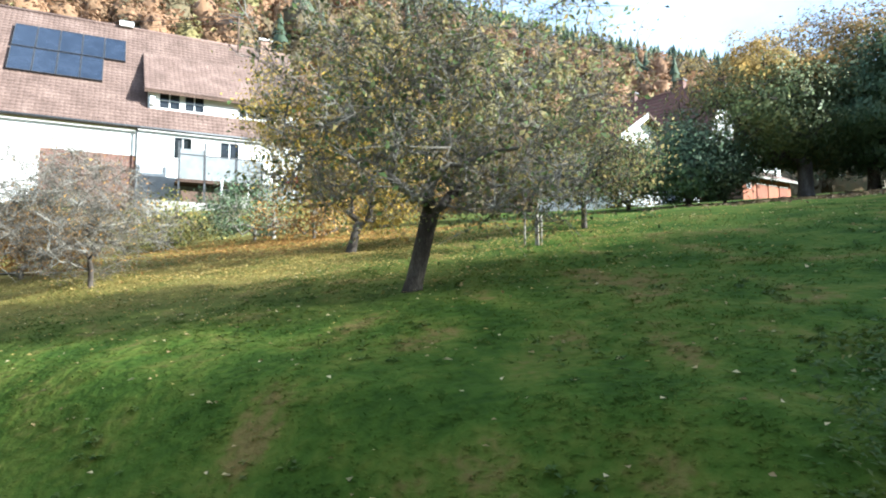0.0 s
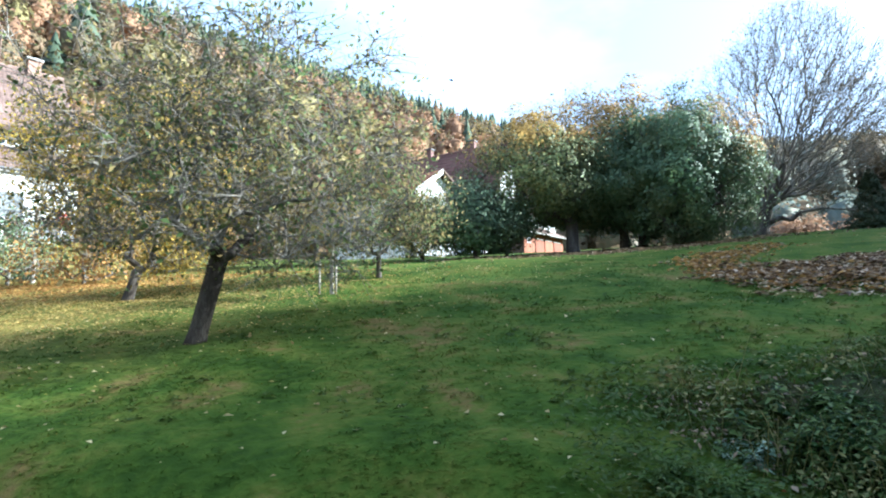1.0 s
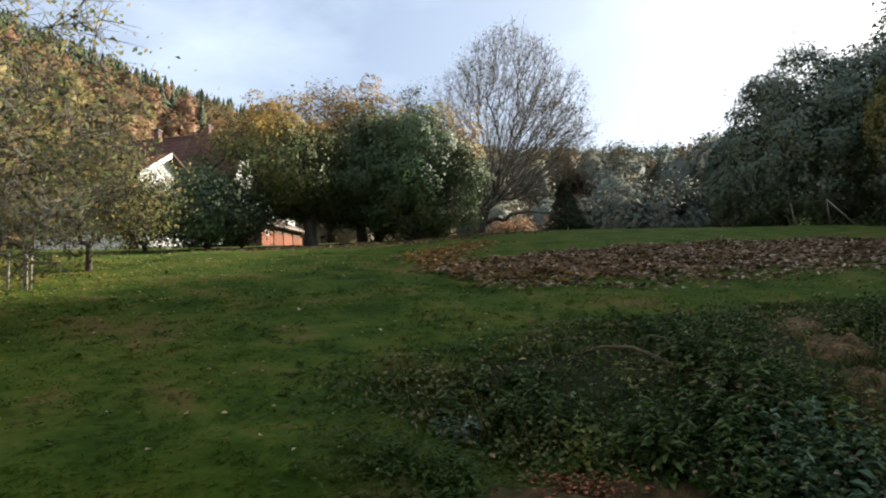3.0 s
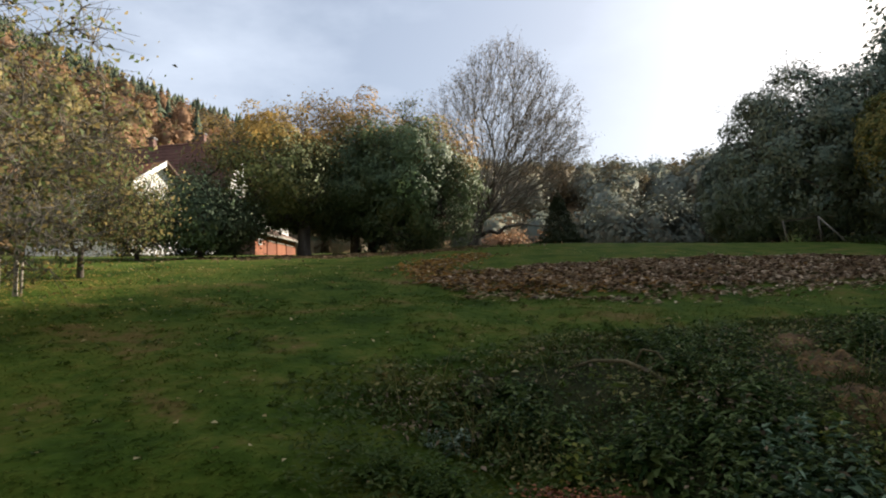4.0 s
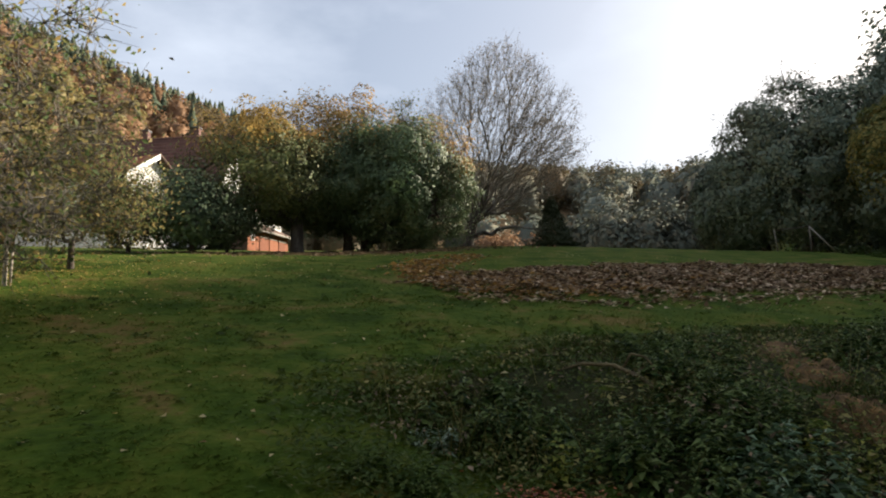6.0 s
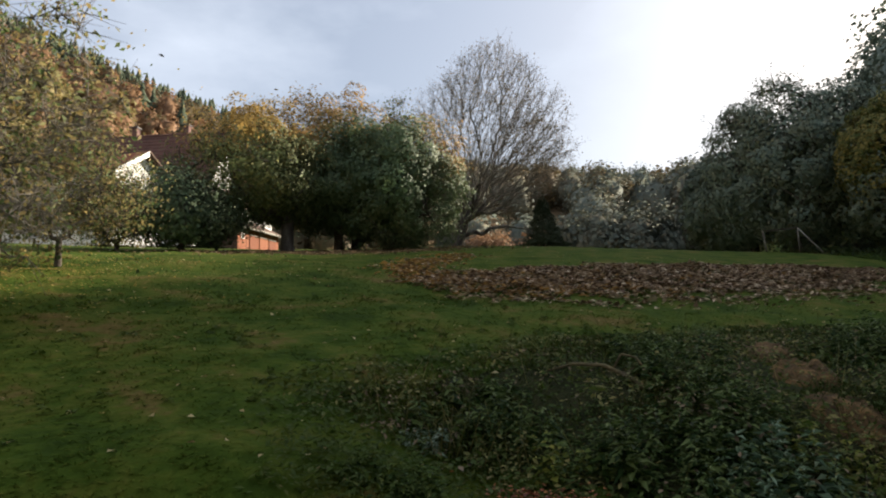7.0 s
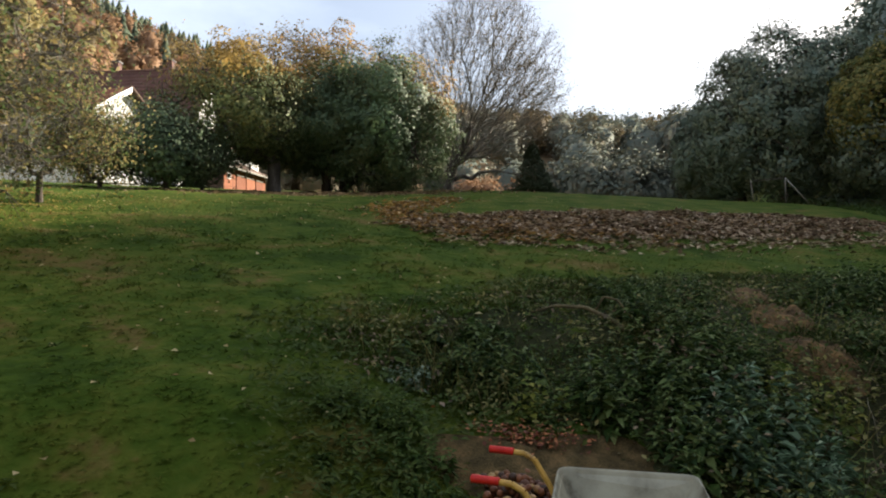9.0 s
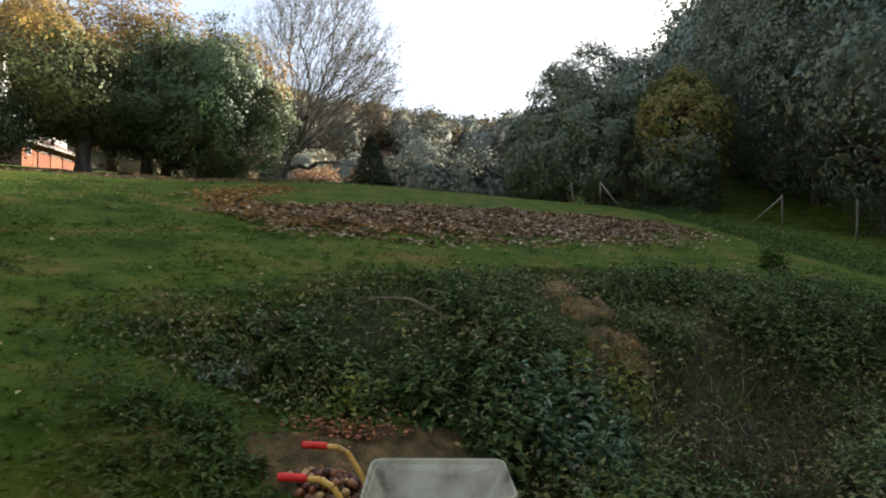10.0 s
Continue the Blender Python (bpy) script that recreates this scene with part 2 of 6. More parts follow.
M["brown_panel"] = mat("brown_panel", ramp3((0.12, 0.065, 0.05), (0.17, 0.09, 0.07), (0.22, 0.13, 0.10)), scale=2, bump=0.4, rough=0.85)
M["post_wood"] = mat("post_wood", ramp3((0.20, 0.18, 0.15), (0.32, 0.30, 0.26), (0.45, 0.42, 0.37)), scale=5, bump=0.6, bump_scale=30, rough=0.9, stretch=(4, 4, 0.6))
M["white_paint"] = mat("white_paint", ramp3((0.68, 0.68, 0.66), (0.76, 0.76, 0.75), (0.8, 0.8, 0.8)), scale=3, bump=0.1, rough=0.5)
M["pane_glass"] = mat("pane_glass", ramp3((0.012, 0.014, 0.016), (0.02, 0.022, 0.025), (0.03, 0.032, 0.036)), scale=1, bump=0, rough=0.06, spec=0.6)
M["solar_glass"] = mat("solar_glass", ramp3((0.012, 0.017, 0.03), (0.018, 0.025, 0.042), (0.026, 0.034, 0.055)), scale=1.5, bump=0, rough=0.12, spec=0.6)
M["dark_metal"] = mat("dark_metal", ramp3((0.05, 0.05, 0.055), (0.08, 0.08, 0.085), (0.13, 0.13, 0.13)), scale=8, bump=0.1, rough=0.5, metal=0.6)
M["screen"] = mat("screen", ramp3((0.17, 0.18, 0.185), (0.22, 0.23, 0.235), (0.28, 0.29, 0.295)), scale=1.2, bump=0.05, rough=0.35)
M["brick"] = mat("brick", ramp3((0.20, 0.12, 0.09), (0.30, 0.19, 0.14), (0.40, 0.28, 0.22)), scale=6, bump=0.6, bump_scale=25, rough=0.9)
M["stone"] = mat("stone", ramp3((0.30, 0.28, 0.25), (0.42, 0.40, 0.36), (0.52, 0.50, 0.46)), scale=3, bump=0.6, bump_scale=20, rough=0.9, each=0.4)
M["tray_plastic"] = mat("tray_plastic", [(0.34, (0.10, 0.09, 0.06)), (0.42, (0.23, 0.22, 0.165)), (0.55, (0.33, 0.32, 0.245)), (0.75, (0.40, 0.39, 0.30))], scale=4.5, bump=0.1, bump_scale=60, rough=0.5, fine=0.08, detail=9)
M["grip_red"] = mat("grip_red", ramp3((0.42, 0.015, 0.012), (0.56, 0.022, 0.016), (0.64, 0.035, 0.025)), scale=20, bump=0.2, bump_scale=120, rough=0.45)
M["handle_yellow"] = mat("handle_yellow", [(0.32, (0.20, 0.12, 0.05)), (0.45, (0.50, 0.30, 0.07)), (0.65, (0.60, 0.38, 0.10))], scale=14, bump=0.15, bump_scale=90, rough=0.4)
M["rubber"] = mat("rubber", ramp3((0.015, 0.015, 0.015), (0.025, 0.025, 0.025), (0.05, 0.045, 0.04)), scale=12, bump=0.3, rough=0.8)
M["red_toy"] = mat("red_toy", ramp3((0.45, 0.02, 0.03), (0.55, 0.03, 0.04), (0.6, 0.05, 0.05)), scale=5, bump=0.1, rough=0.5)
M["branch_bark"] = mat("branch_bark", ramp3((0.05, 0.042, 0.02), (0.10, 0.083, 0.042), (0.17, 0.14, 0.075)), scale=8, bump=0.6, rough=0.95)
M["clay"] = mat("clay", ramp3((0.04, 0.026, 0.013), (0.115, 0.07, 0.03), (0.25, 0.15, 0.06)), scale=6, bump=1.0, bump_scale=30, rough=1.0)


# ---- mesh helpers ----
def part(name, bm, material, parent=None, label="", smooth=False):
    me = bpy.data.meshes.new(name)
    bm.to_mesh(me)
    bm.free()
    return link_mesh(name, me, material, parent, label, smooth)


def link_mesh(name, me, material, parent=None, label="", smooth=False):
    me.materials.append(M[material])
    if smooth:
        me.polygons.foreach_set("use_smooth", [True] * len(me.polygons))
    ob = new(name, me)
    ob.parent = parent
    if label:
        tagged(ob, label)
    return ob


def raw(name, verts, faces, material, parent=None, label="", smooth=False):
    """An object from a vertex array and a face array (all faces with the same number of corners)."""
    me = bpy.data.meshes.new(name)
    verts, faces = np.asarray(verts, np.float32), np.asarray(faces, np.int32)
    k = faces.shape[1]
    me.vertices.add(len(verts))
    me.vertices.foreach_set("co", verts.ravel())
    me.loops.add(faces.size)
    me.loops.foreach_set("vertex_index", faces.ravel())
    me.polygons.add(len(faces))
    me.polygons.foreach_set("loop_start", np.arange(0, faces.size, k, dtype=np.int32))
    me.update(calc_edges=True)
    return link_mesh(name, me, material, parent, label, smooth)


def add_box(bm, lo, hi, bevel=0.0, m=None):
    made = bmesh.ops.create_cube(bm, size=1.0)["verts"]
    size, mid = Vector(hi) - Vector(lo), (Vector(hi) + Vector(lo)) / 2
    for v in made:
        v.co = Vector((v.co.x * size.x, v.co.y * size.y, v.co.z * size.z)) + mid
    if bevel:
        edges = list({e for v in made for e in v.link_edges})
        res = bmesh.ops.bevel(bm, geom=edges, offset=bevel, segments=1, affect="EDGES")
        made = list({v for f in res["faces"] for v in f.verts} | {v for v in made if v.is_valid})
    if m is not None:
        for v in made:
            v.co = m @ v.co
    return made


def box(name, lo, hi, material, parent=None, label="", bevel=0.0):
    bm = bmesh.new()
    add_box(bm, lo, hi, bevel)
    return part(name, bm, material, parent, label)


def poly(bm, points):
    return bm.faces.new([bm.verts.new(p) for p in points])


def prism(name, outline, thick, material, parent=None, label=""):
    """A flat outline (3D points in one plane) given a thickness along its normal."""
    bm = bmesh.new()
    f = poly(bm, outline)
    f.normal_update()
    n = f.normal.copy()
    res = bmesh.ops.extrude_face_region(bm, geom=[f])
    for v in res["geom"]:
        if isinstance(v, bmesh.types.BMVert):
            v.co -= n * thick
    bmesh.ops.recalc_face_normals(bm, faces=bm.faces)
    return part(name, bm, material, parent, label)


def tube_arrays(segs, sides):
    """Prisms along segments: rows of x0 y0 z0 x1 y1 z1 r0 r1."""
    s = np.asarray(segs, float)
    a, b, r0, r1 = s[:, 0:3], s[:, 3:6], s[:, 6], s[:, 7]
    d = b - a
    d /= np.maximum(np.linalg.norm(d, axis=1, keepdims=True), 1e-9)
    ref = np.where(np.abs(d[:, 2:3]) > 0.9, [[1.0, 0, 0]], [[0, 0, 1.0]])
    u = np.cross(d, ref)
    u /= np.linalg.norm(u, axis=1, keepdims=True)
    w = np.cross(d, u)
    ang = np.arange(sides) * 2 * np.pi / sides
    ring = u[:, None, :] * np.cos(ang)[None, :, None] + w[:, None, :] * np.sin(ang)[None, :, None]
    v0 = a[:, None, :] + ring * r0[:, None, None]
    v1 = b[:, None, :] + ring * r1[:, None, None]
    verts = np.concatenate([v0, v1], 1).reshape(-1, 3)
    k = np.arange(sides)
    quad = np.stack([k, (k + 1) % sides, (k + 1) % sides + sides, k + sides], 1)
    faces = (np.arange(len(s)) * 2 * sides)[:, None, None] + quad[None]
    return verts, faces.reshape(-1, 4)


def chain(points, radii):
    return [(*p, *q, r, s) for p, q, r, s in zip(points[:-1], points[1:], radii[:-1], radii[1:])]


def tube(name, points, radii, material, parent=None, label="", sides=8):
    if not hasattr(radii, "__len__"):
        radii = [radii] * len(points)
    v, f = tube_arrays(chain(points, radii), sides)
    n = len(v)
    bm = bmesh.new()
    vs = [bm.verts.new(p) for p in v]
    for q in f:
        bm.faces.new([vs[i] for i in q])
    bm.faces.new(vs[:sides][::-1])
    bm.faces.new(vs[n - sides:])
    bmesh.ops.remove_doubles(bm, verts=bm.verts, dist=0.0004)
    return part(name, bm, material, parent, label, smooth=True)


def soft_crown(ob, centres, ragged=0.45):
    """Turns the leaves' shading outwards from their crown, so that a mass of them shades like one soft body."""
    me = ob.data
    n = len(me.vertices)
    co = np.empty(n * 3, np.float32)
    me.vertices.foreach_get("co", co)
    co = co.reshape(-1, 3)
    out = co - centres
    out /= np.linalg.norm(out, axis=1, keepdims=True) + 1e-6
    rng = np.random.default_rng(n)
    out += np.repeat(rng.normal(size=(n // 4 + 1, 3)) * ragged, 4, axis=0)[:n]
    out /= np.linalg.norm(out, axis=1, keepdims=True) + 1e-6
    me.polygons.foreach_set("use_smooth", [True] * len(me.polygons))
    me.normals_split_custom_set_from_vertices(out.astype(np.float64))
    return ob


def carpet(ob, ragged=0.3):
    """Turns the shading of grass upwards, so that it shades like one soft carpet."""
    me = ob.data
    n = len(me.vertices)
    up = np.random.default_rng(n).normal(size=(n, 3)) * ragged + np.array([0, 0, 1.0])
    up /= np.linalg.norm(up, axis=1, keepdims=True)
    me.polygons.foreach_set("use_smooth", [True] * len(me.polygons))
    me.normals_split_custom_set_from_vertices(up)
    return ob


def leaf_arrays(rng, places, size, flat=0.0, aspect=0.55, fold=0.18, spread=0.35, centres=None, hug=0.0):
    """Folded rhombic leaves at places: six corners' worth of two triangles each. flat turns them towards lying."""
    n = len(places)
    d = rng.normal(size=(n, 3))
    d[:, 2] *= 1 - flat
    d /= np.linalg.norm(d, axis=1, keepdims=True) + 1e-9
    up = rng.normal(size=(n, 3)) * (1 - 0.85 * flat) + np.array([0, 0, 1.2 * flat + 0.3])
    side = np.cross(d, up)
    side /= np.linalg.norm(side, axis=1, keepdims=True) + 1e-9
    nor = np.cross(side, d)
    if hug:    # leaves that lie along the crown's surface
        out = places - centres
        out /= np.linalg.norm(out, axis=1, keepdims=True) + 1e-9
        nor = out + (1 - hug) * rng.normal(size=(n, 3)) * 0.8
        nor /= np.linalg.norm(nor, axis=1, keepdims=True) + 1e-9
        side = np.cross(d, nor)
        side /= np.linalg.norm(side, axis=1, keepdims=True) + 1e-9
        d = np.cross(nor, side)
    if centres is not None:
        flip = np.where(np.sum(nor * (places - centres), axis=1, keepdims=True) < 0, -1.0, 1.0)
        side, nor = side * flip, nor * flip
    s = size * (1 + spread * rng.normal(size=(n, 1))).clip(0.4, 1.9)
    a, b = places - d * s * 0.5, places + d * s * 0.5
    l, r = places + side * s * aspect * 0.5 + nor * s * fold, places - side * s * aspect * 0.5 + nor * s * fold
    verts = np.stack([a, l, b, r], 1).reshape(-1, 3)
    base = np.arange(n)[:, None] * 4
    faces = np.concatenate([base + [0, 1, 2], base + [0, 2, 3]], 1).reshape(-1, 3)
    return verts, faces


# ---- the lie of the land ----
def ground_z(x, y):
    """Height of the ground: a low terrace, a bank, a meadow that climbs away, and wooded hills round the valley."""
    x, y = np.asarray(x, float), np.asarray(y, float)
    u = 0.4 * x + 0.92 * y
    up = np.maximum(u, 0.0)
    v = np.clip(u - 13.0, 0.0, 19.0)
    z = 0.2 * np.minimum(up, 32.0) + 0.7 * (1 - np.exp(-up / 8)) - 0.0012 * v * v
    w = np.clip(u - 32.0, 0.0, 8.0)
    z = z + 0.154 * w - 0.0065 * w * w + 0.05 * np.clip(u - 40.0, 0.0, 70.0)
    t = np.clip((u - 2.4) / 1.9, 0, 1)
    t = t * t * (3 - 2 * t)
    z = 0.1 * (1 - t) + z * t
    z = z + 2.1 * np.exp(-((x + 15.5) ** 2 + (y - 38.5) ** 2) / 120.0)
    # the crest sags before the barn and stands a little proud under the tall tree
    ramp = np.clip((np.hypot(x, y) - 15.0) / 15.0, 0, 1)
    crest = np.interp(np.degrees(np.arctan2(x, y)), [-28, -10, 8, 28, 32, 36, 40, 44, 48, 52, 60, 68, 74, 84], [0, -0.2, -0.28, -0.28, -0.22, -0.13, -0.02, 0.12, 0.18, 0.21, 0.18, 0.16, 0.18, 0])
    z = z + crest * ramp * ramp * (3 - 2 * ramp)
    # ditch along the fence, where the meadow falls away towards the wood
    z = z - 0.5 * np.exp(-((y - 0.55 * x + 13.0) / 1.6) ** 2) * np.clip((x - 18) / 5, 0, 1)
    # hollow in the bank behind the wheelbarrow
    z = z - 0.45 * np.exp(-((x - 4.0) ** 2 + (y - 3.1) ** 2) / 1.3)
    r = np.hypot(x, y)
    phi = np.degrees(np.arctan2(x, y))
    rise = np.interp(phi, [-180, -90, -40, -10, 10, 25, 40, 50, 60, 66, 72, 80, 100, 140, 180], [8, 20, 27.3, 27, 22.2, 17.8, 14.5, 12.8, 12.1, 11.3, 10, 10, 10, 9, 8])
    start = np.interp(phi, [-180, -90, -40, 0, 40, 62, 70, 80, 110, 180], [60, 60, 75, 85, 120, 120, 60, 48, 45, 60])
    far = 1.8 + 340 * np.tan(np.radians(rise)) - z
    k = np.clip((r - start) / (340 - start), 0, 1)
    z = z + far * k ** 0.9
    # steep wooded bank right behind the fence
    q = 0.47 * x - 0.88 * y - 15.9
    turn = np.mod(phi, 360)
    side = np.clip((turn - 74) / 6, 0, 1) * np.clip((235 - turn) / 25, 0, 1)
    k = np.clip((q - 4) / 26, 0, 1)
    z = z + 11.0 * side * k * k * (3 - 2 * k)
    z = z + np.where(r > 340, (r - 340) * 0.02, 0)
    return z


def at(x, y, dz=0.0):
    return Vector((x, y, float(ground_z(x, y)) + dz))


def rough_z(x, y):
    """Small humps on top of the ground."""
    return 0.035 * np.sin(1.7 * x + 0.6 * y) * np.sin(1.3 * y - 0.4 * x + 1) + 0.02 * np.sin(4.1 * x + 1.1) * np.sin(3.7 * y)


def make_ground():
    rs = np.concatenate([np.arange(0.0, 16, 0.22), np.arange(16, 60, 0.8), np.geomspace(60, 2500, 60)])
    angles = np.radians(np.arange(0, 360, 1.5))
    rr, aa = np.meshgrid(rs[1:], angles, indexing="ij")
    x, y = rr * np.sin(aa), rr * np.cos(aa)
    z = ground_z(x, y) + rough_z(x, y) * np.clip((60 - rr) / 20, 0, 1)
    verts = np.concatenate([[[0, 0, float(ground_z(0, 0))]], np.stack([x, y, z], -1).reshape(-1, 3)])
    n, m = len(angles), len(rs) - 1
    i, j = np.meshgrid(np.arange(m - 1), np.arange(n), indexing="ij")
    j2 = (j + 1) % n
    quads = np.stack([1 + i * n + j, 1 + (i + 1) * n + j, 1 + (i + 1) * n + j2, 1 + i * n + j2], -1).reshape(-1, 4)
    # centre closed with narrow quads
    k = np.arange(0, n, 2)
    centre = np.stack([np.zeros(len(k), int), 1 + k, 1 + (k + 1) % n, 1 + (k + 2) % n], 1)
    ob = raw("ground", verts, np.concatenate([quads, centre]), "lawn", smooth=True)
    return tagged(ob, "sloping mown meadow with worn brown patches", "ground", kind="structure")


make_ground()


# ---- trees ----
def billows(rng, mid, half, n_clumps, n_leaves, low, seed, swell=0.24, thin=None, rough=0.10):
    """Leaf places over a crown made of many overlapping billows, each with the heart from which its leaves face outwards."""
    d = rng.normal(size=(n_clumps, 3))
    d /= np.linalg.norm(d, axis=1, keepdims=True)
    lump = 1 + 0.09 * np.sin(3 * d[:, 0] + seed) + 0.08 * np.sin(4 * d[:, 1] + 2 * seed) + 0.07 * np.sin(5 * d[:, 2] + seed) + rough * rng.normal(size=n_clumps)
    size = swell * np.mean(half) * (0.6 + 0.8 * rng.random(n_clumps))
    hub = mid + d * half * lump[:, None] * (1 - 0.75 * size / np.mean(half))[:, None]
    which = rng.choice(n_clumps, size=n_leaves, p=size ** 2 / np.sum(size ** 2))
    e = rng.normal(size=(n_leaves, 3)) + 0.55 * d[which]
    e /= np.linalg.norm(e, axis=1, keepdims=True)
    q = hub[which] + e * (size[which] * (0.8 + 0.28 * rng.random(n_leaves)))[:, None]
    heart = hub[which] - d[which] * (size[which] * 0.9)[:, None]
    keep = q[:, 2] > low - 0.25 * rng.random(n_leaves)
    if thin is not None:    # a side where the crown is open
        keep &= rng.random(n_leaves) > thin((q - mid) / half)
    return q[keep], heart[keep]


def skeleton_of(rng, base, fork, targets, step, droop=0.0, wander=0.12, trunk_bend=0.0, pull=0.25):
    """Grows limbs from a trunk to every target; gives node places, parents and which nodes are tips."""
    nodes, parent = [np.array(base, float)], [-1]
    base, fork = np.array(base, float), np.array(fork, float)
    k = max(2, int(np.linalg.norm(fork - base) / step))
    side = rng.normal(size=3) * np.array([1, 1, 0])
    for i in range(1, k + 1):
        f = i / k
        nodes.append(base + (fork - base) * f + side * trunk_bend * math.sin(math.pi * f))
        parent.append(len(nodes) - 2)
    start = len(nodes) - max(1, k // 4)
    order = np.argsort(np.linalg.norm(targets - fork, axis=1))
    tips = []
    for t in targets[order]:
        arr = np.array(nodes[start - 1:])
        d = np.linalg.norm(arr - t, axis=1)
        j = int(np.argmin(d + pull * np.linalg.norm(arr - fork, axis=1)))
        p, q = arr[j], start - 1 + j
        n = max(1, int(round(d[j] / step)))
        bend = rng.normal(size=3) * d[j] * wander
        bend[2] += d[j] * (0.12 - droop)
        for i in range(1, n + 1):
            f = i / n
            nodes.append(p + (t - p) * f + bend * math.sin(math.pi * f))
            parent.append(q)
            q = len(nodes) - 1
        tips.append(q)
    return np.array(nodes), np.array(parent), tips


def grow_tree(name, label, base, height, trunk_r, fork_h, crown_c, crown_r, leaf, n_limbs, n_leaves, leaf_size, seed, bark="bark", lean=(0, 0), twig=None, droop=0.0,
              hollow=0.35, sigma=0.25, flat_base=None, group="", step=0.35, power=0.5, twig_r=0.006, category="tree", leaf_label="", wander=0.1, twigs=9, ragged=0.45, tint="", tint_from=0.35, hug=0.0, shell=0, clumps=160, swell=0.24, sparse=None, rough=0.10, tint_side=None):
    """A tree or shrub. crown_c is the crown's centre over the foot, crown_r its three half axes."""
    rng = np.random.default_rng(seed)
    foot = np.array(at(*base[:2], -0.05))
    fork = foot + np.array([lean[0], lean[1], fork_h])
    d = rng.normal(size=(n_limbs, 3))
    d /= np.linalg.norm(d, axis=1, keepdims=True)
    lump = 1 + 0.16 * np.sin(3 * d[:, 0] + seed) + 0.14 * np.sin(4 * d[:, 1] + 2 * seed) + 0.10 * np.sin(5 * d[:, 2] + seed)
    rad = (hollow + (1 - hollow) * rng.random((n_limbs, 1)) ** 0.6) * lump[:, None]
    targets = foot + np.array(crown_c) + d * rad * np.array(crown_r)
    low = foot[2] + (flat_base if flat_base is not None else 0.3)
    targets[:, 2] = np.where(targets[:, 2] < low, low + 0.3 * rng.random(n_limbs), targets[:, 2])
    nodes, parent, tips = skeleton_of(rng, foot, fork, targets, step, droop, wander)
    count = np.zeros(len(nodes))
    count[tips] += 1
    for i in range(len(nodes) - 1, 0, -1):
        count[parent[i]] += count[i]
    r = trunk_r * (np.maximum(count, 1) / count[1]) ** power
    r = np.maximum(r, twig_r)
    r[0] = trunk_r * 1.25
    thing = new(name)
    thing.location = Vector(foot)
    i = np.arange(1, len(nodes))
    segs = np.concatenate([nodes[parent[i]] - foot, nodes[i] - foot, r[parent[i]][:, None], r[i][:, None]], 1)
    segs[:, 6] = np.minimum(segs[:, 6], segs[:, 7] * 1.35 + 0.004)
    thick = segs[:, 7] > trunk_r * 0.45
    solid = segs[thick]
    heads = solid[:, 3:6] - solid[:, 0:3]
    heads /= np.linalg.norm(heads, axis=1, keepdims=True)
    knots = []
    for reach, r0, r1 in ((0.0, 1.0, 0.85), (0.45, 0.85, 0.5), (0.75, 0.5, 0.05)):
        nxt = {0.0: 0.45, 0.45: 0.75, 0.75: 0.9}[reach]
        rr = solid[:, 7:8]
        knots.append(np.concatenate([solid[:, 3:6] + heads * rr * reach, solid[:, 3:6] + heads * rr * nxt, rr * r0, rr * r1], 1))
    v, f = tube_arrays(np.concatenate([solid] + knots), 10)
    raw("trunk", v, f, bark, thing, smooth=True)
    v, f = tube_arrays(segs[~thick], 4)
    tagged(raw("branchwork", v, f, twig or bark, thing, smooth=True), kind="stuff")
    # fine twigs and leaves round the outer nodes
    thin = np.where(r < max(twig_r * 3.2, trunk_r * 0.2))[0]
    pick = rng.choice(thin, size=max(n_limbs * twigs, 60))
    ends = nodes[pick] + rng.normal(size=(len(pick), 3)) * sigma * np.array([1, 1, 0.8])
    tw = np.concatenate([nodes[pick] - foot, ends - foot, np.full((len(pick), 1), twig_r * 0.9), np.full((len(pick), 1), twig_r * 0.35)], 1)
    v, f = tube_arrays(tw, 3)
    tagged(raw("fine_brush", v, f, twig or bark, thing), kind="stuff")
    if n_leaves:
        pool = np.concatenate([nodes[thin], ends, ends])
        places = pool[rng.integers(len(pool), size=n_leaves)] + rng.normal(size=(n_leaves, 3)) * sigma * 0.6
        places[:, 2] = np.maximum(places[:, 2], ground_z(places[:, 0], places[:, 1]) + 0.15)
        mid = np.array(crown_c) - np.array([0, 0, 0.25 * crown_r[2]])
        places -= foot
        mid = np.repeat(mid[None], n_leaves, axis=0)
        if shell:
            q, heart = billows(rng, np.array(crown_c), np.array(crown_r), clumps, shell, low - foot[2], seed, swell, sparse, rough)
            places, mid = np.concatenate([places, q]), np.concatenate([mid, heart])
        n_leaves = len(places)
        turned = np.zeros(n_leaves, bool)
        if tint:    # leaves that have turned, at the top and on the outside
            q = (places - np.array(crown_c)) / np.array(crown_r)
            turned = q[:, 2] + 0.55 * (np.abs(q[:, 0] - q[:, 1]) if tint_side is None else q[:, 0] * tint_side[0] + q[:, 1] * tint_side[1]) + 0.25 * np.sin(3 * q[:, 0] + seed) + 0.18 * rng.normal(size=n_leaves) > tint_from
        for which, surface in ((~turned, leaf), (turned, tint)):
            if which.any():
                v, f = leaf_arrays(rng, places[which], leaf_size, centres=mid[which], hug=hug)
                tagged(soft_crown(raw("crown", v, f, surface, thing, leaf_label), np.repeat(mid[which], 4, axis=0), ragged), kind="stuff")
    return tagged(thing, label, category, group)


def polar(azimuth, r):
    return r * math.sin(radians(azimuth)), r * math.cos(radians(azimuth))


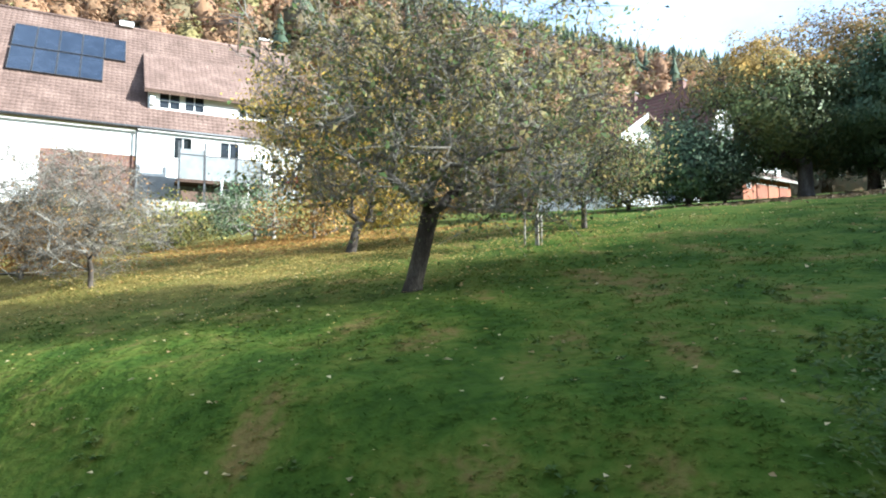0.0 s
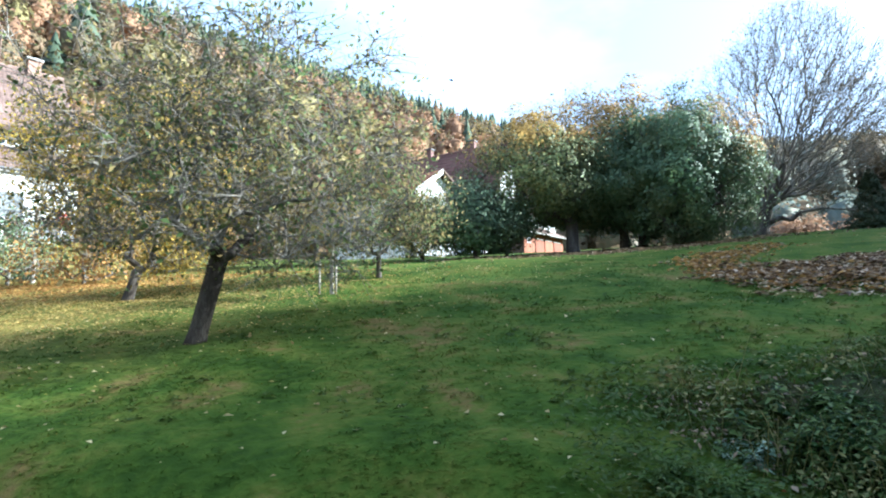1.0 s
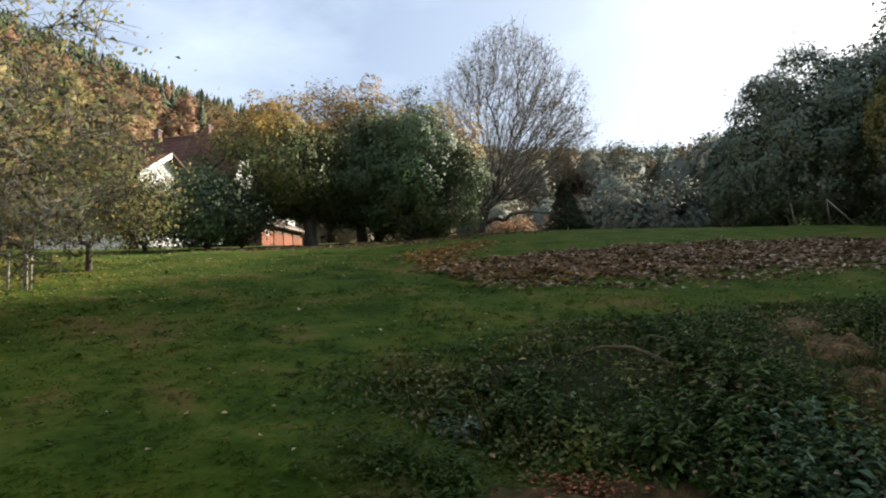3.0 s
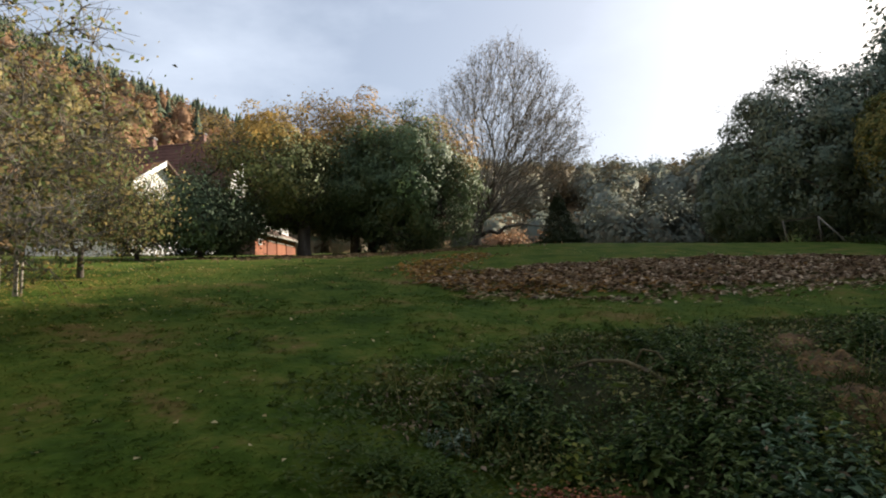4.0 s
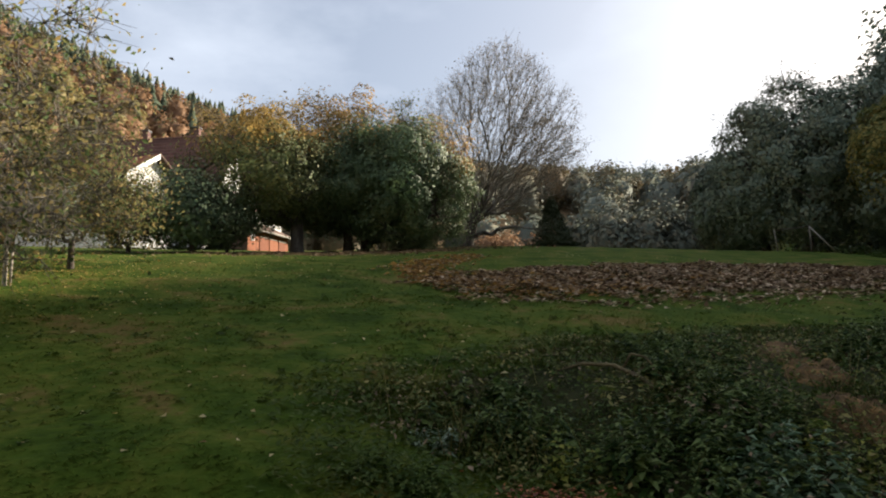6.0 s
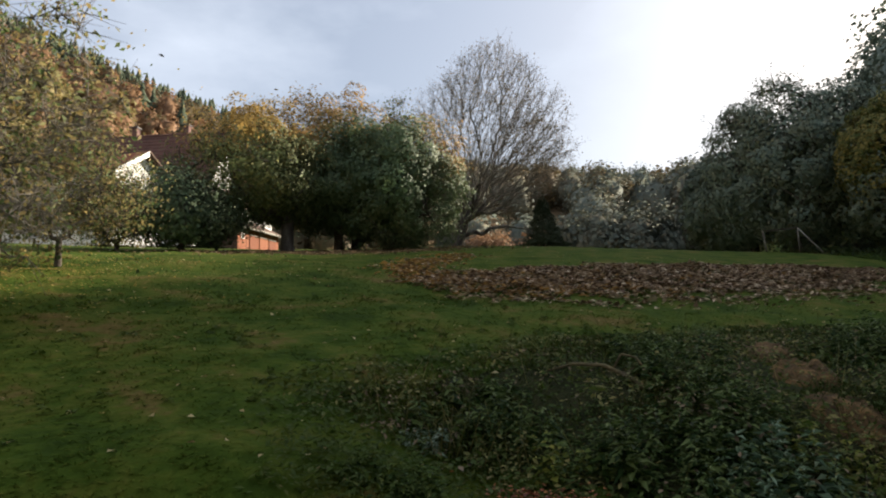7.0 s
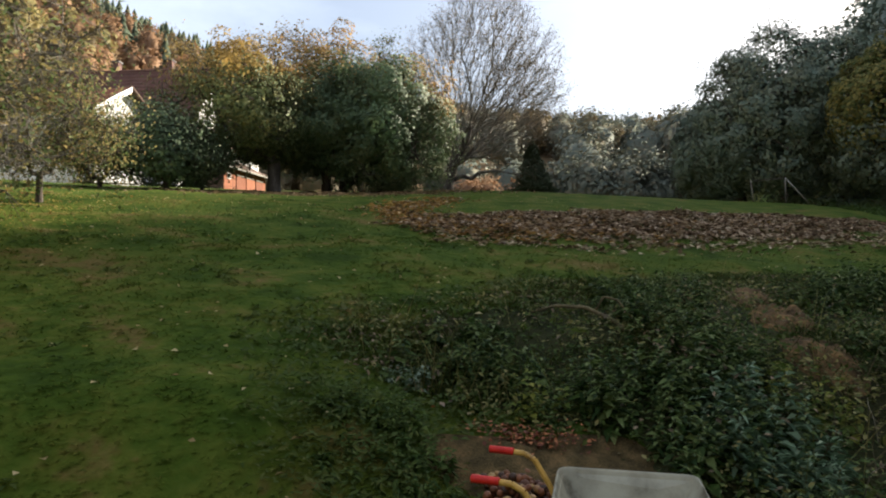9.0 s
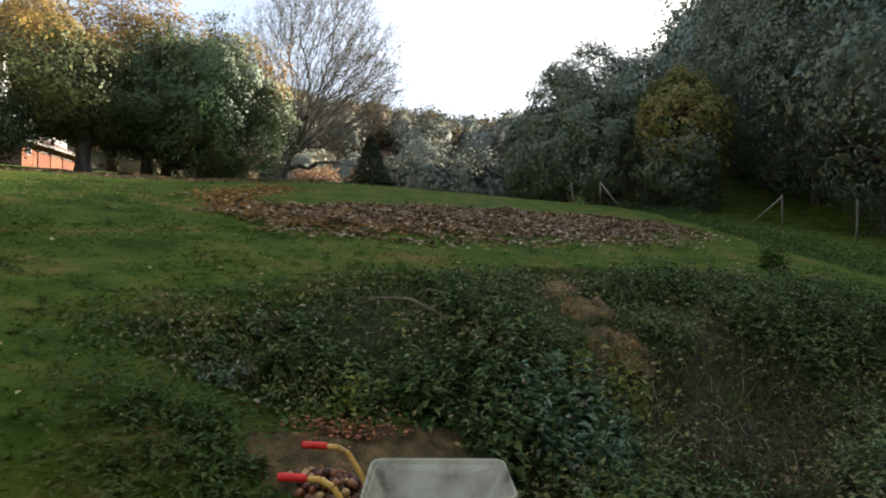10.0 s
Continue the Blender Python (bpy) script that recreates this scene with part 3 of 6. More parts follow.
# ---- the orchard trees ----
apple_tree = grow_tree("apple_tree", "gnarled old apple tree with thinning autumn leaves on the meadow", (-0.56, 8.4), 4.6, 0.12, 1.15, (0.38, 0.0, 2.55), (2.15, 2.1, 1.85), "apple_leaf", 520, 12500, 0.066, 11,
          bark="dark_bark", twig="grey_bark", lean=(0.27, 0.0), hollow=0.25, sigma=0.24, flat_base=0.75, droop=0.08, step=0.22, power=0.74, wander=0.06, twigs=13, leaf_label="sparse green and yellow leaves")


def shoots():
    """Upright water shoots that stand out of the top of the old apple tree, with a few leaves each."""
    rng = np.random.default_rng(17)
    segs, spots = [], []
    for k in range(26):
        a, d = rng.random() * 6.28, 1.7 * rng.random() ** 0.6
        p = np.array([0.4 + d * math.cos(a), d * math.sin(a), 4.15 - 0.25 * d * d + 0.1 * rng.normal()])
        lean = rng.normal(size=3) * 0.22 + np.array([0.12 * math.cos(a), 0.12 * math.sin(a), 1.0])
        for step in range(4):
            q = p + lean * (0.13 + 0.1 * rng.random()) + rng.normal(size=3) * 0.02
            segs.append((*p, *q, 0.007 - 0.0013 * step, 0.0057 - 0.0013 * step))
            spots += [q + rng.normal(size=3) * 0.05 for _ in range(4)]
            p = q
    v, f = tube_arrays(segs, 4)
    tagged(raw("shoot_wood", v, f, "grey_bark", apple_tree, smooth=True), kind="stuff")
    v, f = leaf_arrays(rng, np.array(spots), 0.06)
    tagged(raw("shoot_foliage", v, f, "apple_leaf", apple_tree), kind="stuff")


shoots()
grow_tree("plum_tree", "low forked fruit tree full of yellow autumn leaves", (-2.33, 13.96), 4.0, 0.10, 0.6, (-0.15, 0.3, 2.8), (2.3, 1.7, 2.2), "yellow_leaf", 320, 19000, 0.07, 12, lean=(0.15, 0), hollow=0.3, flat_base=0.6, step=0.25, power=0.65)
grow_tree("young_tree", "slender young fruit tree with a pale stem", (1.55, 11.93), 2.0, 0.035, 0.75, (0.15, 0, 1.35), (0.75, 0.7, 0.6), "apple_leaf", 70, 800, 0.055, 13, bark="pale_twig", twig="grey_bark", step=0.18)
grow_tree("young_tree", "small dark-stemmed fruit tree with sparse green leaves", (2.92, 14.4), 2.7, 0.06, 0.6, (0.1, 0, 1.65), (1.6, 1.5, 1.1), "apple_leaf", 260, 11000, 0.06, 14, step=0.2, power=0.7)
grow_tree("pale_shrub", "bare twiggy shrub with pale grey branches at the lawn's edge", (-7.0, 12.0), 3.0, 0.05, 0.4, (-0.4, 0, 1.5), (2.1, 1.5, 1.3), "rust_leaf", 460, 2200, 0.045, 15, bark="bark", twig="grey_bark", hollow=0.2, step=0.22, category="shrub", power=0.7, twigs=14, twig_r=0.005)

grow_tree("birch_tree", "slender birch with a few orange leaves below the farmhouse", (-6.05, 20.75), 6.6, 0.06, 2.2, (0, 0, 3.9), (1.0, 0.9, 2.5), "yellow_leaf", 130, 1500, 0.07, 16, bark="pale_twig", twig="grey_bark", hollow=0.1, flat_base=1.6, step=0.3, wander=0.05)

# ---- the row on the crest ----
grow_tree("hazel_shrub", "dark dense shrub with upright grey shoots", (7.8, 21.4), 2.8, 0.10, 0.4, (0, 0, 1.35), (1.75, 1.4, 1.3), "bush_leaf", 260, 17000, 0.10, 21, hollow=0.15, flat_base=0.3, category="shrub", sigma=0.28, ragged=0.2, hug=0.5)
grow_tree("hazel_shrub", "olive-green shrub with sparse leaves in front of the farm wing", (6.0, 22.2), 2.6, 0.07, 0.3, (0, 0, 1.25), (1.5, 1.3, 1.25), "apple_leaf", 240, 12000, 0.085, 27, hollow=0.15, flat_base=0.25, category="shrub", sigma=0.26, ragged=0.3)
grow_tree("hazel_shrub", "dark shrub with drooping leaves beside the maple", (9.05, 21.5), 2.4, 0.06, 0.3, (0, 0, 1.2), (0.95, 0.9, 1.2), "bush_leaf", 140, 9000, 0.09, 28, hollow=0.2, flat_base=0.2, category="shrub", sigma=0.26, ragged=0.3, hug=0.4)
grow_tree("maple_tree", "broad low maple turning yellow at the top", (11.75, 21.45), 5.4, 0.24, 1.15, (-0.85, 0.45, 3.05), (3.1, 2.4, 2.2), "maple_green", 300, 14000, 0.10, 22, hollow=0.45, flat_base=1.15, sigma=0.3, power=0.5, ragged=0.3,
          tint="maple_gold", tint_from=0.6, hug=0.6, twigs=3, shell=30000, clumps=150, swell=0.2, rough=0.16, sparse=lambda q: np.clip(0.1 - 1.0 * (0.88 * q[:, 0] - 0.47 * q[:, 1]) - 0.5 * np.maximum(q[:, 2], 0), 0, 0.62), tint_side=(0.0, 0.0))
grow_tree("lilac_tree", "wide dense dark green tree with rusty outer leaves", (14.7, 22.5), 6.4, 0.2, 1.0, (-0.3, 0.3, 3.3), (3.3, 3.0, 2.9), "bush_leaf", 340, 20000, 0.11, 23, hollow=0.45, flat_base=1.0, sigma=0.32, ragged=0.25,
          tint="bush_rust", tint_from=0.5, hug=0.6, twigs=3, shell=50000, clumps=210, swell=0.19, rough=0.15, tint_side=(-0.35, 0.0))
grow_tree("lilac_bush", "wide dense dark green bush hanging down to the grass", (16.35, 20.9), 6.0, 0.16, 0.6, (0.0, 0.2, 2.8), (2.6, 2.6, 2.85), "bush_leaf", 300, 18000, 0.11, 24, hollow=0.45, flat_base=0.15, sigma=0.32, category="shrub", ragged=0.25,
          tint="bush_rust", tint_from=0.85, hug=0.6, twigs=3, shell=44000, clumps=190, swell=0.19, rough=0.15, tint_side=(0.4, -0.2))
grow_tree("wispy_tree", "slender tree with thin grey-green leaves behind the bushes", (19.6, 24.6), 7.2, 0.1, 2.2, (-0.3, 0.2, 5.2), (1.5, 1.4, 2.3), "apple_leaf", 240, 7000, 0.10, 26, twig="grey_bark", hollow=0.15, flat_base=2.4, sigma=0.3, ragged=0.4)
lilac = bpy.data.objects["lilac_tree"]
for x, y, stem in ((-0.3, -0.5, 0.11), (0.5, -0.4, 0.14), (1.0, 0.1, 0.09)):
    tube("stem", [(x, y, 0), (x + 0.06, y - 0.04, 0.8), (x - 0.08, y + 0.1, 2.2)], [stem * 1.2, stem, stem * 0.7], "bark", lilac)


def fan_tree():
    """The tall nearly bare tree: limbs that reach into an egg-shaped crown which leans out over the meadow."""
    rng = np.random.default_rng(25)
    foot = np.array(at(22.85, 23.85, -0.05))
    tree = new("bare_tree")
    tree.location = Vector(foot)
    right, deep, up = np.array([0.72, -0.69, 0]), np.array([0.69, 0.72, 0]), np.array([0, 0, 1.0])

    def egg(n, across, high, half, lo):
        d = rng.normal(size=(n, 3))
        d /= np.linalg.norm(d, axis=1, keepdims=True)
        d *= (lo + (1 - lo) * rng.random((n, 1)) ** 0.6) * (1 + 0.06 * np.sin(5 * d[:, 0:1] + 1) + 0.05 * np.sin(7 * d[:, 2:3]))
        return foot + right * (across + d[:, 0:1] * half[0]) + deep * d[:, 1:2] * half[1] + up * (high + d[:, 2:3] * half[2])

    targets = np.concatenate([egg(1000, 1.9, 6.2, (3.6, 3.2, 4.5), 0.4), egg(520, 2.0, 6.4, (4.1, 3.5, 4.4), 0.86), egg(520, 3.6, 4.7, (3.0, 2.8, 2.5), 0.3), egg(120, -1.2, 4.6, (2.2, 2.2, 2.2), 0.3)])
    fork = foot + right * 0.3 + up * 1.15
    nodes, parent, tips = skeleton_of(rng, foot, fork, targets, 0.32, 0.07, 0.03, pull=0.85)
    count = np.zeros(len(nodes))
    count[tips] += 1
    for i in range(len(nodes) - 1, 0, -1):
        count[parent[i]] += count[i]
    r = np.maximum(0.30 * (np.maximum(count, 1) / count[1]) ** 0.5, 0.008)
    r[0] = 0.40
    i = np.arange(1, len(nodes))
    segs = np.concatenate([nodes[parent[i]] - foot, nodes[i] - foot, r[parent[i]][:, None], r[i][:, None]], 1)
    segs[:, 6] = np.minimum(segs[:, 6], segs[:, 7] * 1.35 + 0.004)
    limb = [right * 0.25 + up * 0.55, right * 0.9 + up * 0.8, right * 1.3 + up * 0.62, right * 1.7 + up * 0.95, right * 2.6 + up * 1.05, right * 3.6 + up * 0.85]
    low_limb = np.array([(*p, *q, w, w * 0.85) for p, q, w in zip(limb[:-1], limb[1:], (0.13, 0.11, 0.10, 0.08, 0.05))])
    segs = np.concatenate([segs, low_limb])
    solid = segs[:, 7] > 0.075
    v, f = tube_arrays(segs[solid], 9)
    raw("trunk", v, f, "bark", tree, smooth=True)
    v, f = tube_arrays(segs[~solid], 4)
    tagged(raw("branchwork", v, f, "grey_bark", tree, smooth=True), kind="stuff")
    thin = nodes[r < 0.02] - foot
    thin = np.concatenate([thin, np.repeat(np.array(limb[3:]), 12, axis=0)])
    pick = thin[rng.integers(len(thin), size=9000)]
    away = pick - (right * 1.5 + up * 4.0)
    away /= np.linalg.norm(away, axis=1, keepdims=True)
    tw = pick + 0.22 * away + rng.normal(size=pick.shape) * 0.2 + np.array([0, 0, 0.06])
    v, f = tube_arrays(np.concatenate([pick, tw, np.full((len(tw), 1), 0.008), np.full((len(tw), 1), 0.004)], 1), 3)
    tagged(raw("fine_brush", v, f, "grey_bark", tree), kind="stuff")
    spots = np.concatenate([thin, tw, tw])
    spots = spots[rng.integers(len(spots), size=13000)] + rng.normal(size=(13000, 3)) * 0.14
    v, f = leaf_arrays(rng, spots, 0.07, aspect=0.6)
    tagged(raw("crown", v, f, "brown_leaf", tree, "sparse small brown leaves"), kind="stuff")
    tagged(tree, "tall spreading tree, nearly bare, with small brown leaves", "tree")


fan_tree()


def conifer_arrays(rng, places, heights, width=0.24, layers=9, sides=9):
    """Ragged spruces: drooping jagged skirts, one above the other."""
    vs, fs, base = [], [], 0
    for p, h in zip(places, heights):
        for k in range(layers):
            f = k / layers
            r = h * width * (1 - f) * (0.75 + 0.4 * rng.random()) + 0.02 * h
            z0, z1 = h * (0.08 + 0.92 * f) - 0.05 * h, h * (0.08 + 0.92 * f) + h * 1.35 / layers
            ang = np.arange(sides * 2) * np.pi / sides + rng.random()
            rr = r * np.where(np.arange(sides * 2) % 2, 0.45, 1.0) * (0.75 + 0.5 * rng.random(sides * 2))
            ring = np.stack([p[0] + rr * np.cos(ang), p[1] + rr * np.sin(ang), p[2] + z0 + h * 0.03 * np.where(np.arange(sides * 2) % 2, 1.4, -0.6)], 1)
            vs.append(np.concatenate([ring, [[p[0], p[1], p[2] + min(z1, h)]]]))
            j = np.arange(sides * 2)
            fs.append(np.stack([base + j, base + (j + 1) % (sides * 2), np.full(sides * 2, base + sides * 2)], 1))
            base += sides * 2 + 1
    return np.concatenate(vs), np.concatenate(fs)


def spruce(base, h, seed, label, width=0.26):
    """One spruce near enough to show its drooping sprays."""
    rng = np.random.default_rng(seed)
    foot = at(*base, -0.05)
    thing = new("spruce")
    thing.location = foot
    tube("trunk", [(0, 0, 0), (0, 0, h * 0.5), (0, 0, h * 0.97)], [h * 0.02, h * 0.012, 0.01], "bark", thing)
    n = 9000
    f = rng.random(n) ** 1.6
    a = rng.random(n) * 2 * np.pi
    reach = h * width * (1 - f) * (0.35 + 0.65 * rng.random(n) ** 0.4) * (1 + 0.18 * np.sin(5 * a + 40 * f) + 0.14 * np.sin(3 * a - 25 * f)) + 0.03
    q = np.stack([reach * np.cos(a), reach * np.sin(a), 0.1 + f * (h - 0.1) - 0.22 * reach], 1)
    q[:, 2] = np.maximum(q[:, 2], 0.12)
    v, fa = leaf_arrays(rng, q, 0.15, centres=np.array([0, 0, h * 0.2]), aspect=0.35, hug=0.3)
    tagged(raw("crown", v, fa, "conifer", thing), kind="stuff")
    return tagged(thing, label, "tree")


spruce((29.1, 23.2), 3.2, 31, "small dark bushy spruce on the crest", 0.42)

# ---- the wood's edge beyond the fence ----
EDGE = [(65.8, 58, 8.5, 2.4, "wood_dark"), (68.4, 54, 11.3, 3.2, "wood_dark"), (71.5, 53, 13.2, 4.2, "wood_dark"), (75.3, 54, 13.6, 4.2, "wood_dark"), (78.3, 48, 10.5, 2.9, "maple_leaf"),
        (82.4, 62, 19.0, 4.7, "wood_dark"), (84.5, 57, 19.0, 4.6, "wood_dark"), (88.0, 52, 19.0, 4.6, "wood_dark"), (92.5, 44, 17.0, 4.4, "wood_dark"), (99.0, 37, 16.0, 4.4, "wood_dark")]
for k, (a, r, h, w, leaf) in enumerate(EDGE):
    x, y = polar(a, r)
    yellow = leaf == "maple_leaf"
    grow_tree("forest_tree", "yellowing broadleaf tree at the wood's edge" if yellow else "tall dark broadleaf tree at the wood's edge", (x, y), h, 0.3, h * 0.2, (0, 0, h * 0.5), (w, w, h * 0.5), "wood_dark", 160, 3000, 0.23, 40 + k,
              hollow=0.5, flat_base=0.2, sigma=0.35, hug=0.75, step=0.9, twig_r=0.02, twigs=3, group="trees at the wood's edge", ragged=0.18, shell=22000 if a < 90 else 7000, clumps=300, swell=0.17, rough=0.1, tint="maple_leaf" if yellow else "", tint_from=-0.35, tint_side=(0.3, 0.0))


# ---- woods on the hills ----
def wood(name, label, material, seed, count, zone, kind, size, clump=110, leaf=1.0, strip=False, inner=0.84, heart_cuts=2):
    """Many far trees in one object: zone gives azimuths and distances."""
    rng = np.random.default_rng(seed)
    a = zone[0] + (zone[1] - zone[0]) * rng.random(count)
    r = zone[2] + (zone[3] - zone[2]) * rng.random(count) ** (0.45 if kind == "spruce" else 0.8)
    x, y = r * np.sin(np.radians(a)), r * np.cos(np.radians(a))
    if strip:    # along the fence: zone is then the stretch along it and the depth behind it
        a, r = zone[0] + (zone[1] - zone[0]) * rng.random(count), zone[2] + (zone[3] - zone[2]) * rng.random(count)
        x, y = 33 + 0.88 * a + 0.47 * r, -0.4 + 0.47 * a - 0.88 * r
    patch = np.sin(x * 0.045 + seed) + np.sin(y * 0.05 + 2 * seed) + 0.8 * rng.normal(size=count)
    keep = patch > (-1.4 if kind == "spruce" else -0.6)
    x, y = x[keep], y[keep]
    z = ground_z(x, y)
    h = size * ((0.45 + 0.8 * rng.random(len(x))) if kind == "spruce" else (0.7 + 0.5 * rng.random(len(x))))
    p = np.stack([x, y, z], 1)
    if kind == "spruce":
        v, f = conifer_arrays(rng, p, h, 0.3, 5, 5)
    else:
        n = len(x)
        d = rng.normal(size=(n, clump, 3))
        d /= np.linalg.norm(d, axis=2, keepdims=True)
        d *= inner + 0.04 + (1 - inner) * rng.random((n, clump, 1))
        aim = d / np.linalg.norm(d, axis=2, keepdims=True)
        lump = 1 + 0.16 * np.sin(4 * aim[..., 0:1] + x[:, None, None]) + 0.14 * np.sin(5 * aim[..., 2:3] + y[:, None, None]) + 0.12 * np.sin(9 * aim[..., 1:2] + 7 * aim[..., 2:3] + x[:, None, None])
        q = p[:, None, :] + (d * lump * np.array([1, 1, 1.35]) + np.array([0, 0, 1.45])) * (h * 0.34)[:, None, None]
        mid = np.repeat(p + np.stack([0 * h, 0 * h, h * 0.40], 1), clump, axis=0)
        v, f = leaf_arrays(rng, q.reshape(-1, 3), leaf, aspect=0.8, centres=mid, hug=0.6)
        # the dense inside of each crown, which the leaves half cover
        heart = bmesh.new()
        bmesh.ops.create_icosphere(heart, subdivisions=heart_cuts, radius=1.0)
        hv, hf = np.array([w.co for w in heart.verts]), np.array([[w.index for w in g.verts] for g in heart.faces])
        heart.free()
        swell = 1 + 0.16 * np.sin(4 * hv[None, :, 0] + x[:, None]) + 0.14 * np.sin(5 * hv[None, :, 2] + y[:, None]) + 0.12 * np.sin(9 * hv[None, :, 1] + 7 * hv[None, :, 2] + x[:, None]) + 0.07 * np.sin(17 * hv[None, :, 0] + 13 * hv[None, :, 2] + 3 * x[:, None]) + 0.03 * rng.normal(size=(n, len(hv)))
        hq = p[:, None, :] + (hv[None] * swell[..., None] * np.array([1, 1, 1.35]) * inner + np.array([0, 0, 1.45])) * (h * 0.34)[:, None, None]
        f = np.concatenate([f, (hf[None] + (np.arange(n) * len(hv))[:, None, None]).reshape(-1, 3) + len(v)])
        v = np.concatenate([v, hq.reshape(-1, 3)])
        mid = np.concatenate([np.repeat(mid, 4, axis=0), np.repeat(p + np.stack([0 * h, 0 * h, h * 0.40], 1), len(hv), axis=0)])
    ob = raw(name, v, f, material)
    if kind != "spruce":
        soft_crown(ob, mid, 0.16)
    return tagged(ob, label, "woodland", kind="stuff")


wood("spruce_wood", "dark spruces along the ridge of the wooded hill", "conifer", 51, 3000, (-75, 62, 225, 345), "spruce", 10.5)
for near, far, n, clump, spray, cuts in ((88, 140, 0.3, 420, 0.8, 2), (140, 255, 0.62, 170, 1.1, 1)):
    wood("autumn_wood", "autumn beech wood in orange and yellow on the hillside", "wood_mixed", 52 + near, int(520 * n), (-75, 38, near, far), "round", 11, clump, spray, inner=0.74, heart_cuts=cuts)
    wood("autumn_wood", "orange-red autumn beeches on the hillside", "wood_orange", 60 + near, int(430 * n), (-75, 38, near, far), "round", 11, clump, spray, inner=0.74, heart_cuts=cuts)
    wood("autumn_wood", "golden yellow autumn trees on the hillside", "wood_yellow", 61 + near, int(230 * n), (-75, 36, near, far), "round", 11, clump, spray, inner=0.74, heart_cuts=cuts)
wood("spruce_wood", "tall dark spruces standing among the beeches", "conifer", 65, 26, (-70, 34, 120, 205), "spruce", 17)
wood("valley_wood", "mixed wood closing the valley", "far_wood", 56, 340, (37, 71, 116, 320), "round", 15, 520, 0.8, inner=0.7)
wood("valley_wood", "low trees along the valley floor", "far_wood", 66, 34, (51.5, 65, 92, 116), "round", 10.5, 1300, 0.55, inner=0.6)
wood("valley_wood", "low orange autumn trees along the valley floor", "wood_orange", 67, 22, (43, 50.5, 92, 112), "round", 7, 900, 0.5, inner=0.62)
wood("valley_wood", "yellow-brown trees in the valley wood", "wood_mixed", 62, 60, (40, 66, 175, 280), "round", 15, 460, 1.0, inner=0.66)
wood("spruce_wood", "dark spruces on the slope behind the fence", "conifer", 53, 260, (62, 125, 130, 340), "spruce", 13)
wood("dark_wood_slope", "dark broadleaf wood on the slope behind the fence", "wood_dark", 54, 70, (79, 97, 64, 110), "round", 17, 1700, 0.54, inner=0.7)
wood("dark_wood_slope", "dark broadleaf wood on the slope behind the fence", "wood_dark", 63, 90, (78, 100, 105, 200), "round", 17, 500, 0.8)
wood("dark_wood_slope", "dark broadleaf wood on the slope behind the fence", "wood_dark", 64, 220, (98, 132, 66, 200), "round", 18, 90, 1.6)
wood("dark_wood_slope", "dark broadleaf wood on the slope behind the fence", "wood_dark", 57, 50, (71, 80, 78, 150), "round", 11, 500, 0.55)
wood("dark_wood_strip", "dark broadleaf wood along the fence", "wood_dark", 58, 110, (-4, 30, 9, 34), "round", 17, 1350, 0.54, strip=True, inner=0.7)
# stretch added out of view, set thick to shade the meadow
wood("dark_wood_strip", "dark broadleaf wood along the fence", "wood_dark", 59, 230, (-70, -4, 7, 30), "round", 18, 60, 1.8, strip=True)
wood("back_wood", "mixed wood on the far side of the valley", "wood_dark", 55, 300, (130, 285, 90, 340), "round", 17, 60, 2.2)


# ---- buildings ----
def frame_at(x, y, z, azimuth):
    """A building's own axes: its x runs along the front, y away from it, z up."""
    return Matrix.LocRotScale((x, y, z), Euler((0, 0, radians(azimuth))), None)


def window(parent, x0, x1, z0, z1, y, sashes=2, bars=False, sill=True):
    """A casement window in a wall whose face is at y: frame, panes, mullion and sill."""
    w = box("window", (x0, y + 0.06, z0), (x1, y + 0.10, z1), "pane_glass", parent, "dark window with a white frame")
    bm = bmesh.new()
    t = 0.055
    for lo, hi in (((x0 - t, z0 - t), (x1 + t, z0)), ((x0 - t, z1), (x1 + t, z1 + t)), ((x0 - t, z0), (x0, z1)), ((x1, z0), (x1 + t, z1))):
        add_box(bm, (lo[0], y - 0.02, lo[1]), (hi[0], y + 0.12, hi[1]))
    for i in range(1, sashes):
        m = x0 + (x1 - x0) * i / sashes
        add_box(bm, (m - 0.03, y + 0.02, z0), (m + 0.03, y + 0.11, z1))
    if bars:
        m = (z0 + z1) / 2
        add_box(bm, (x0, y + 0.03, m - 0.02), (x1, y + 0.105, m + 0.02))
    part("frame", bm, "white_paint", w)
    if sill:
        box("sill", (x0 - 0.12, y - 0.10, z0 - 0.12), (x1 + 0.12, y + 0.02, z0 - 0.07), "plinth", w)
    return w


def wall_with_holes(name, x0, x1, z0, z1, y, thick, holes, material, parent, label=""):
    """An upright wall along x with oblong openings through it (x0, x1, z0, z1)."""
    bm = bmesh.new()
    xs = sorted({x0, x1, *[h[0] for h in holes], *[h[1] for h in holes]})
    zs = sorted({z0, z1, *[h[2] for h in holes], *[h[3] for h in holes]})
    for a, b in zip(xs[:-1], xs[1:]):
        for c, d in zip(zs[:-1], zs[1:]):
            if not any(h[0] <= a and b <= h[1] and h[2] <= c and d <= h[3] for h in holes):
                add_box(bm, (a, y, c), (b, y + thick, d))
    bmesh.ops.remove_doubles(bm, verts=bm.verts, dist=0.0005)
    return part(name, bm, material, parent, label)


